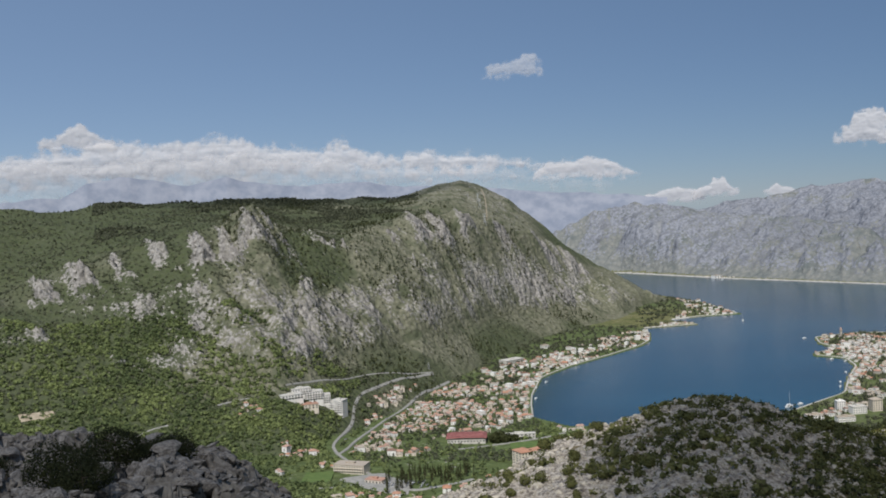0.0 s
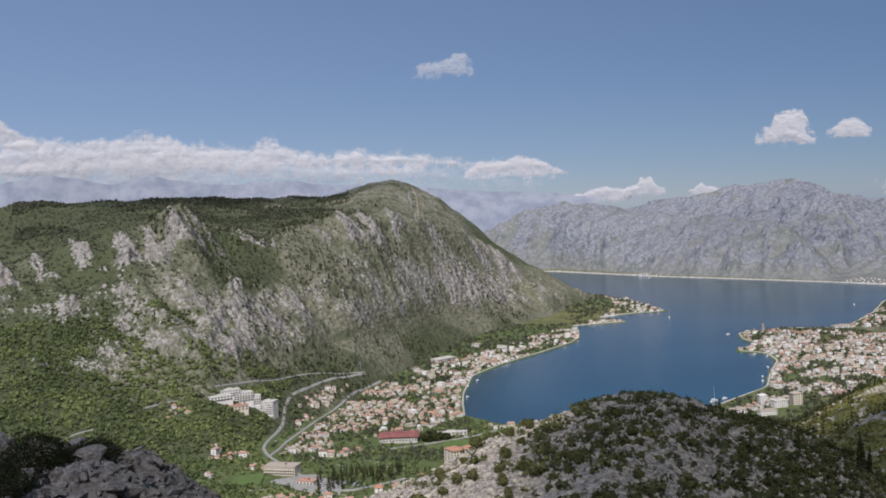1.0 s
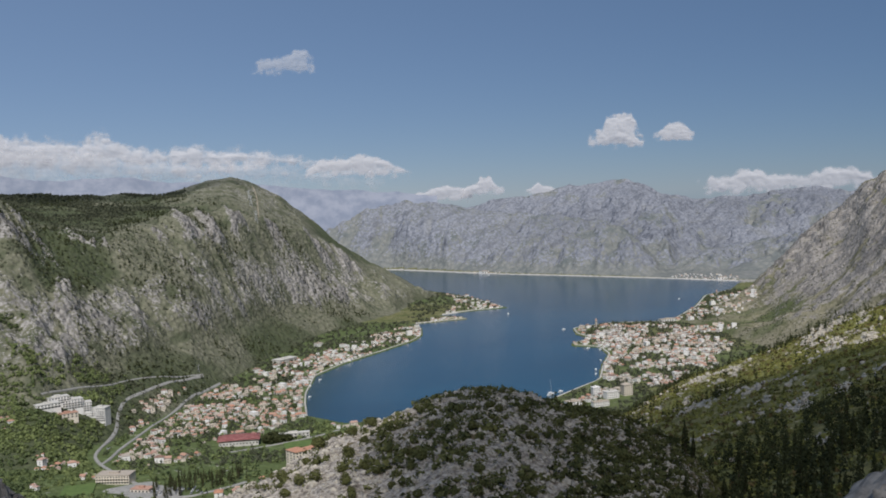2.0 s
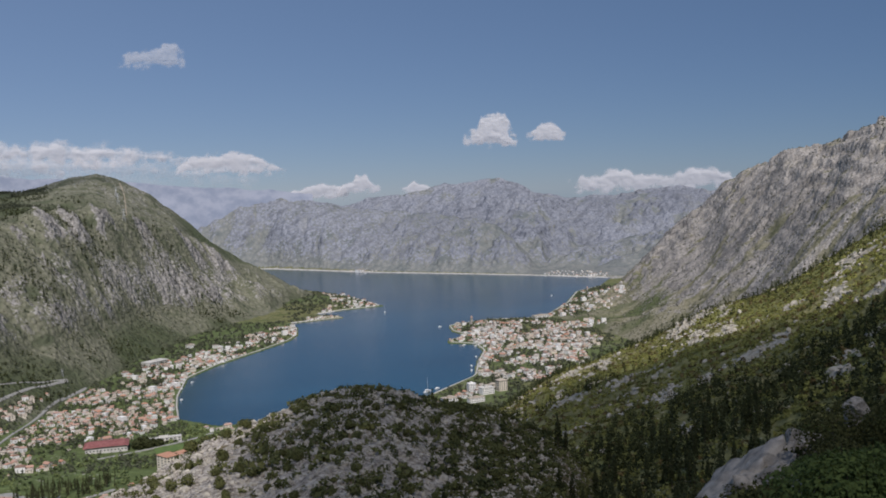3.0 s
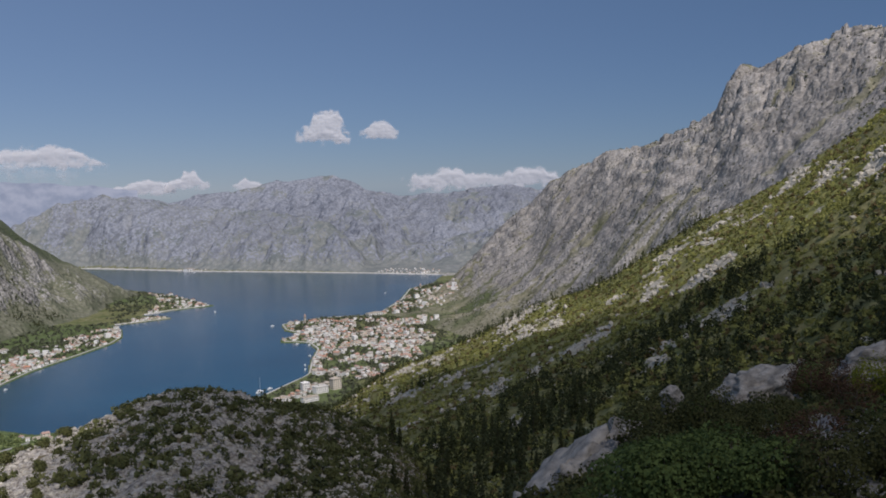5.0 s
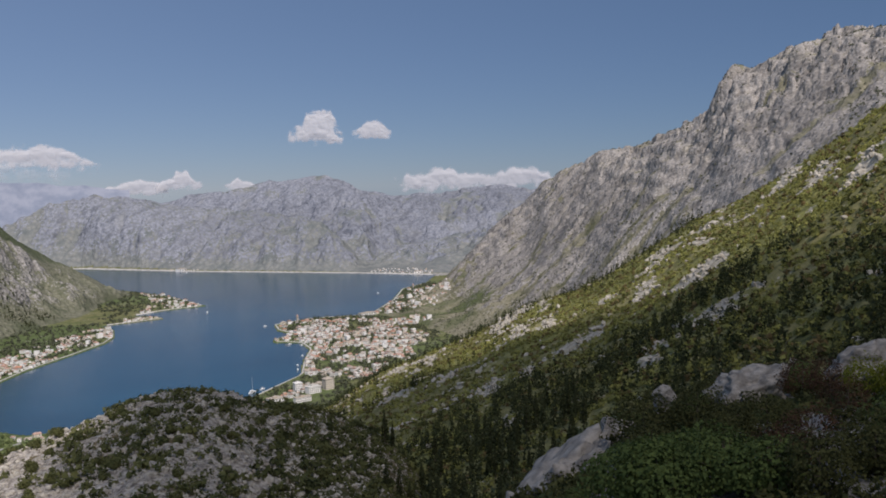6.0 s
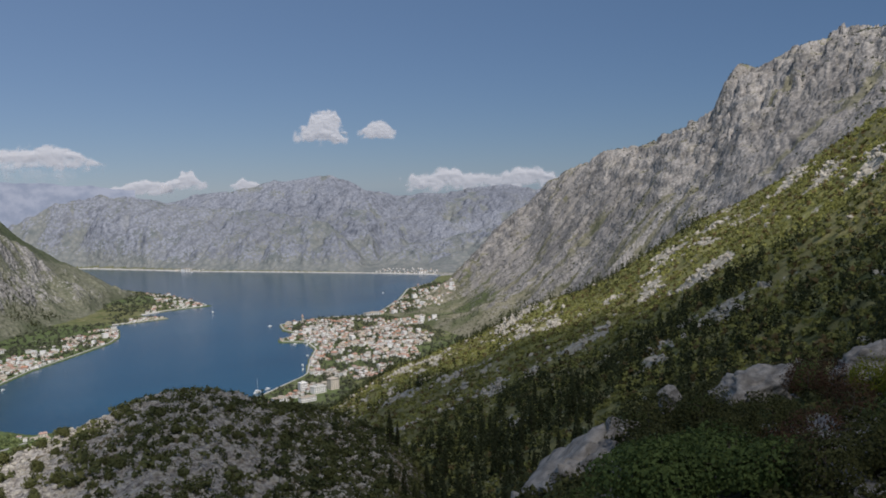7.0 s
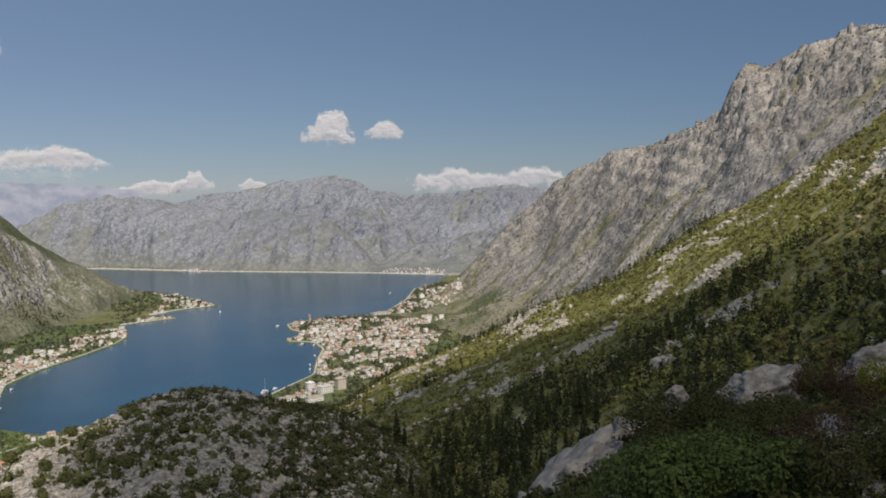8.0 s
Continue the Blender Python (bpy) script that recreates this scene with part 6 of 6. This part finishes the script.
# ---- far haze-blue ranges and clouds ----
def far_range():
    """The snow-flecked mountains behind everything, a plain backdrop; their blue is haze put into the colour."""
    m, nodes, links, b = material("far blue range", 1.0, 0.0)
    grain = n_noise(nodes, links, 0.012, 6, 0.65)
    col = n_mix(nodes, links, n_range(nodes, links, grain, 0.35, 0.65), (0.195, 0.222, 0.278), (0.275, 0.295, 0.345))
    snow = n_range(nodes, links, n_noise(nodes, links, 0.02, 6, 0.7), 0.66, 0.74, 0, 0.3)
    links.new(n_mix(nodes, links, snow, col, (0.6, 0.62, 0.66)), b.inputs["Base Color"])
    for name, r0, pairs, seed in (("backdrop_range_1", 4640, [(-60, 2.0), (-30, 1.6), (-24.7, 1.5), (-21.6, 1.65), (-20.3, 2.35), (-18.5, 2.7), (-17, 2.45), (-14.9, 2.05), (-12.6, 2.5), (-10.7, 2.05), (-8.1, 1.8), (-5.5, 1.95), (-2.8, 1.6), (3.8, 1.15), (7.1, 0.75), (10, 0.5), (13, 0.2)], 7),):
        bs = np.arange(-60, 13.1, 0.1)
        es = np.interp(bs, [p[0] for p in pairs], [p[1] for p in pairs]) + 0.14 * fbm(bs / 1.2, bs * 0, seed, 5)
        bm = bmesh.new()
        rows = []
        for u in np.linspace(0, 1, 14):
            r = r0 + 260 * u
            rr = np.full(bs.shape, r)
            top = el(r0 + 260, es)
            z = top * (0.25 + 0.75 * u) + 24 * (1 - u) * ridged(bs / 1.1, rr / 120, seed + 3, 4)
            rows.append([bm.verts.new((r * math.sin(radians(a)), r * math.cos(radians(a)), zz)) for a, zz in zip(bs, z)])
        for p, q in zip(rows, rows[1:]):
            for i in range(len(bs) - 1):
                bm.faces.new((p[i], p[i + 1], q[i + 1], q[i])).smooth = True
        me = bpy.data.meshes.new(name)
        bm.to_mesh(me)
        bm.free()
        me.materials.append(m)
        tagged(new(name, me), "distant mountain range coloured blue for haze, with flecks of snow", "mountains", kind="structure")


far_range()


def cloud_material(name, edge, thick, grain):
    """Soft white cloud overhead: thick in the middle, with ragged edges."""
    m = bpy.data.materials.new(name)
    m.use_nodes = True
    nodes, links = m.node_tree.nodes, m.node_tree.links
    nodes.remove(nodes["Principled BSDF"])
    tc = nodes.new("ShaderNodeTexCoord")
    sep = nodes.new("ShaderNodeSeparateXYZ")
    links.new(tc.outputs["Generated"], sep.inputs[0])
    u = n_math(nodes, links, "MULTIPLY", n_math(nodes, links, "SUBTRACT", sep.outputs[0], 0.5), 2.0)
    v = n_math(nodes, links, "MULTIPLY", n_math(nodes, links, "SUBTRACT", sep.outputs[1], 0.5), 2.0)
    dist = n_math(nodes, links, "SQRT", n_math(nodes, links, "ADD", n_math(nodes, links, "MULTIPLY", u, u), n_math(nodes, links, "MULTIPLY", v, v)), 0.0)
    shift = nodes.new("ShaderNodeVectorMath")
    shift.operation = "ADD"
    links.new(tc.outputs["Object"], shift.inputs[0])
    links.new(nodes.new("ShaderNodeObjectInfo").outputs["Location"], shift.inputs[1])
    puff = n_noise(nodes, links, grain, 5, 0.5, shift.outputs[0], (1.0, 0.4, 1.3))
    dens = n_math(nodes, links, "SUBTRACT", n_math(nodes, links, "MULTIPLY", puff, 1.35), n_math(nodes, links, "ADD", dist, -0.12))
    diffuse, glow, mixed, clear, out = (nodes.new("ShaderNode" + k) for k in ("BsdfDiffuse", "BsdfTranslucent", "MixShader", "BsdfTransparent", "MixShader"))
    diffuse.inputs[0].default_value = (0.80, 0.785, 0.78, 1)
    glow.inputs[0].default_value = (0.80, 0.785, 0.78, 1)
    mixed.inputs[0].default_value = 0.4
    links.new(diffuse.outputs[0], mixed.inputs[1])
    links.new(glow.outputs[0], mixed.inputs[2])
    body = n_range(nodes, links, dist, 0.55, 0.88, 1, 0)
    links.new(n_math(nodes, links, "MULTIPLY", n_range(nodes, links, dens, 0.0, edge, 0, thick), body), out.inputs[0])
    links.new(clear.outputs[0], out.inputs[1])
    links.new(mixed.outputs[0], out.inputs[2])
    links.new(out.outputs[0], nodes["Material Output"].inputs[0])
    return m


HIGH = cloud_material("white cumulus overhead", 0.12, 0.50, 0.008)
RIDGE_HIGH = cloud_material("thin white cumulus overhead", 0.2, 0.26, 0.005)


def cloud(p, wide, deep, tall, turn, mat, label, seed):
    """A heap of billows on a flat base, in metres."""
    rng = random.Random(seed)
    bm = bmesh.new()
    bmesh.ops.create_icosphere(bm, subdivisions=5, radius=1)
    off = Vector((rng.uniform(-9, 9), rng.uniform(-9, 9), rng.uniform(-9, 9)))
    long = max(1.0, wide / tall * 0.5)
    for w in bm.verts:
        d = w.co.copy()
        s = 1 + 0.17 * noise.fractal(Vector((d.x * long, d.y, d.z)) * 1.6 + off, 0.8, 2.0, 5)
        z = d.z * s
        w.co = Vector((d.x * s * wide / 2, d.y * s * deep / 2, (z if z > 0 else z * 0.45) * tall * 0.62))
    for f in bm.faces:
        f.smooth = True
    me = bpy.data.meshes.new("cloud")
    bm.to_mesh(me)
    bm.free()
    me.materials.append(mat)
    ob = tagged(new("cloud", me), label, "cloud", "clouds over the bay")
    ob.matrix_basis = Matrix.Translation(p) @ Matrix.Rotation(radians(turn), 4, "Z")
    return ob


def billow_material(name, soft, thick):
    """White cloud that thins out with its own depth of vapour."""
    m = bpy.data.materials.new(name)
    m.use_nodes = True
    nodes, links = m.node_tree.nodes, m.node_tree.links
    nodes.remove(nodes["Principled BSDF"])
    rag = n_range(nodes, links, n_noise(nodes, links, 0.022, 6, 0.55), 0.25, 0.75, -0.26, 0.26)
    dens = n_math(nodes, links, "ADD", n_attr(nodes, "vapour"), rag)
    diffuse, glow, mixed, clear, out = (nodes.new("ShaderNode" + k) for k in ("BsdfDiffuse", "BsdfTranslucent", "MixShader", "BsdfTransparent", "MixShader"))
    for s in (diffuse, glow):
        s.inputs[0].default_value = (0.80, 0.78, 0.77, 1)
    mixed.inputs[0].default_value = 0.4
    links.new(diffuse.outputs[0], mixed.inputs[1])
    links.new(glow.outputs[0], mixed.inputs[2])
    links.new(n_range(nodes, links, dens, 0.15, 0.15 + soft, 0, thick), out.inputs[0])
    links.new(clear.outputs[0], out.inputs[1])
    links.new(mixed.outputs[0], out.inputs[2])
    links.new(out.outputs[0], nodes["Material Output"].inputs[0])
    return m


CLOUD = billow_material("white cumulus", 0.75, 0.96)
THIN = billow_material("thin white cloud", 0.9, 0.55)
SOFT = billow_material("hazy white bank of cloud", 0.85, 0.92)
VEIL = billow_material("grey veil of cloud", 1.1, 0.45)


def sky_cloud(b0, b1, low, tops, mat, label, seed, r=4945, fade=0.35, lump=0.7):
    """Billows between two bearings, over a base at the elevation low; tops are (bearing, elevation) pairs, fade is the depth of the ragged base."""
    deg = math.radians(1) * r
    mid = (b0 + b1) / 2
    high = max(e for _, e in tops)
    h = (high - low) * deg
    step = min(h / 34, deg * 0.05)
    bx = np.arange(b0 - 0.35, b1 + 0.35, step / deg)
    ez = np.arange(low - 0.35 * (high - low), high + 0.2 * (high - low), step / deg)
    gb, ge = np.meshgrid(bx, ez)
    px, pz = gb * deg, ge * deg
    size = deg * lump
    puff = 0 * gb
    for i, amp in enumerate((0.55, 0.3, 0.14, 0.07)):
        f = 2.0 ** i / size
        puff = puff + amp * (2 * np.abs(vnoise(px * f + 3.7 * i, pz * f * 1.25, seed + i)) - 0.55)
    top = np.interp(gb, [p[0] for p in tops], [p[1] for p in tops])
    wide = np.minimum(gb - b0, b1 - gb) / (0.45 * (high - low))
    dens = np.minimum(np.minimum((top - ge) / (0.22 * (high - low)), (ge - low) / (fade * (high - low))), wide)
    dens = np.clip(dens, -2, 2.0) + 0.5 * puff
    vapour = smooth(-0.3, 1.0, dens)
    soft = sum(amp * (2 * np.abs(vnoise(px * 2.0 ** i / size + 3.7 * i, pz * 2.5 ** i / size, seed + i)) - 0.5) for i, amp in enumerate((0.7, 0.3)))
    front = 0.06 * h * smooth(-0.4, 2.0, dens) + size * 0.02 * soft * smooth(0.0, 1.4, dens)
    keep = dens > -0.4
    idx = np.arange(gb.size).reshape(gb.shape)
    ok = keep[:-1, :-1] & keep[1:, :-1] & keep[:-1, 1:] & keep[1:, 1:]
    quads = np.stack([idx[:-1, :-1], idx[:-1, 1:], idx[1:, 1:], idx[1:, :-1]], -1)[ok]
    used = np.unique(quads)
    remap = np.zeros(gb.size, int)
    remap[used] = np.arange(len(used))
    a, rr = np.radians(gb - mid), r - front
    co = np.stack([rr * np.sin(a), rr * np.cos(a) - r, r * np.tan(np.radians(ge)) - r * math.tan(radians(low))], -1).reshape(-1, 3)
    me = bpy.data.meshes.new("cloud")
    me.from_pydata(co[used].tolist(), [], remap[quads].tolist())
    me.polygons.foreach_set("use_smooth", np.ones(len(quads), bool))
    me.attributes.new("vapour", "FLOAT", "POINT").data.foreach_set("value", vapour.ravel()[used].astype(np.float32))
    me.materials.append(mat)
    ob = tagged(new("cloud", me), label, "cloud", "clouds over the bay")
    ob.matrix_basis = Matrix.Translation((r * math.sin(radians(mid)), r * math.cos(radians(mid)), EYE + r * math.tan(radians(low)))) @ Matrix.Rotation(radians(-mid), 4, "Z")


sky_cloud(2.6, 6.2, 7.55, [(2.6, 8.3), (3.2, 8.5), (4.5, 8.55), (5.0, 8.9), (5.7, 8.95), (6.1, 8.55), (6.2, 8.3)], THIN, "small thin white cloud in the blue sky", 11, lump=0.5)
sky_cloud(22.0, 25.1, 2.6, [(22.0, 3.3), (22.3, 3.6), (22.8, 3.8), (23.1, 4.35), (23.7, 4.6), (24.5, 4.55), (24.75, 4.0), (25.1, 3.2)], CLOUD, "small white cumulus cloud in the blue sky", 12, fade=0.2, lump=0.5)
sky_cloud(25.85, 27.9, 2.75, [(25.85, 3.3), (26.3, 3.6), (26.7, 3.85), (27.2, 3.9), (27.6, 3.7), (27.9, 3.2)], CLOUD, "small white cumulus cloud in the blue sky", 13, fade=0.2, lump=0.45)
sky_cloud(-22.8, -18.3, 4.1, [(-22.8, 4.7), (-21.6, 5.05), (-21.0, 5.6), (-20.5, 5.75), (-19.6, 5.2), (-18.3, 4.6)], CLOUD, "small white cumulus cloud over the cloud bank", 14, 4960, 0.5)
BANK = [(-31, 3.6), (-27, 3.7), (-24.5, 3.85), (-22.3, 4.35), (-20.4, 4.45), (-19.2, 4.85), (-17.5, 4.75), (-15.9, 4.7), (-14.2, 4.75), (-13.1, 5.05), (-11.6, 4.65), (-10.0, 4.25), (-8.6, 4.2), (-7.2, 4.1), (-5.8, 4.3),
        (-4.4, 3.75), (-2.5, 3.55), (-0.8, 3.75), (0.4, 3.3), (1.6, 3.45), (3.9, 3.0), (5.2, 2.75), (8, 2.6), (9, 2.0)]
sky_cloud(-31, 9, 1.75, BANK, SOFT, "long bank of white cloud over the far mountains", 15, 4955, 0.5, 0.9)
sky_cloud(-31, 10, 0.6, [(-31, 3.5), (-24, 3.7), (-13, 4.1), (-5, 3.3), (2, 2.7), (9, 1.5)], VEIL, "grey veil of cloud under the white bank", 16, 4930, 0.5, 1.3)
sky_cloud(5.2, 11.6, 1.35, [(5.2, 1.9), (6.2, 2.55), (7.4, 2.6), (8.6, 2.85), (9.8, 2.6), (10.8, 2.1), (11.6, 1.7)], CLOUD, "flat white cloud over the pale range", 17, 4950, 0.55)
sky_cloud(14.4, 17.1, 0.0, [(14.4, 0.45), (14.9, 0.7), (15.4, 0.75), (15.6, 1.2), (16.2, 1.25), (16.5, 0.8), (17.1, 0.5)], CLOUD, "low white cloud behind the pale range", 18, 4950, 0.5)
sky_cloud(11.4, 15.2, -0.2, [(11.4, 0.3), (12.6, 0.55), (13.6, 0.8), (14.6, 0.65), (15.2, 0.3)], CLOUD, "low white cloud behind the pale range", 19, 4960, 0.5)
sky_cloud(18.2, 20.2, -0.2, [(18.2, 0.3), (19.0, 0.75), (20.2, 0.3)], CLOUD, "low white cloud behind the pale range", 20, 4960, 0.5)
sky_cloud(28.4, 38.4, -0.5, [(28.4, 0.4), (28.9, 0.7), (29.9, 0.75), (30.4, 1.0), (31.4, 1.05), (31.9, 0.75), (33.0, 0.7), (33.8, 0.5), (34.6, 0.75), (35.1, 0.95), (36.2, 0.9), (36.8, 0.6), (38.4, 0.0)], CLOUD, "low white cloud behind the pale range", 21, 4960, 0.5)

# the cumulus overhead, whose shadows lie on the near hillside and on the wooded ridge
cloud(Vector((160, 272, 215)) + SUN_WAY * 900, 900, 305, 110, 90 - 28, HIGH, "large white cumulus cloud high over the hillside", 77)
cloud(Vector((-350, 2530, 310)) + SUN_WAY * 1500, 1650, 400, 140, 90 - 50, RIDGE_HIGH, "large white cumulus cloud high over the wooded ridge", 78)
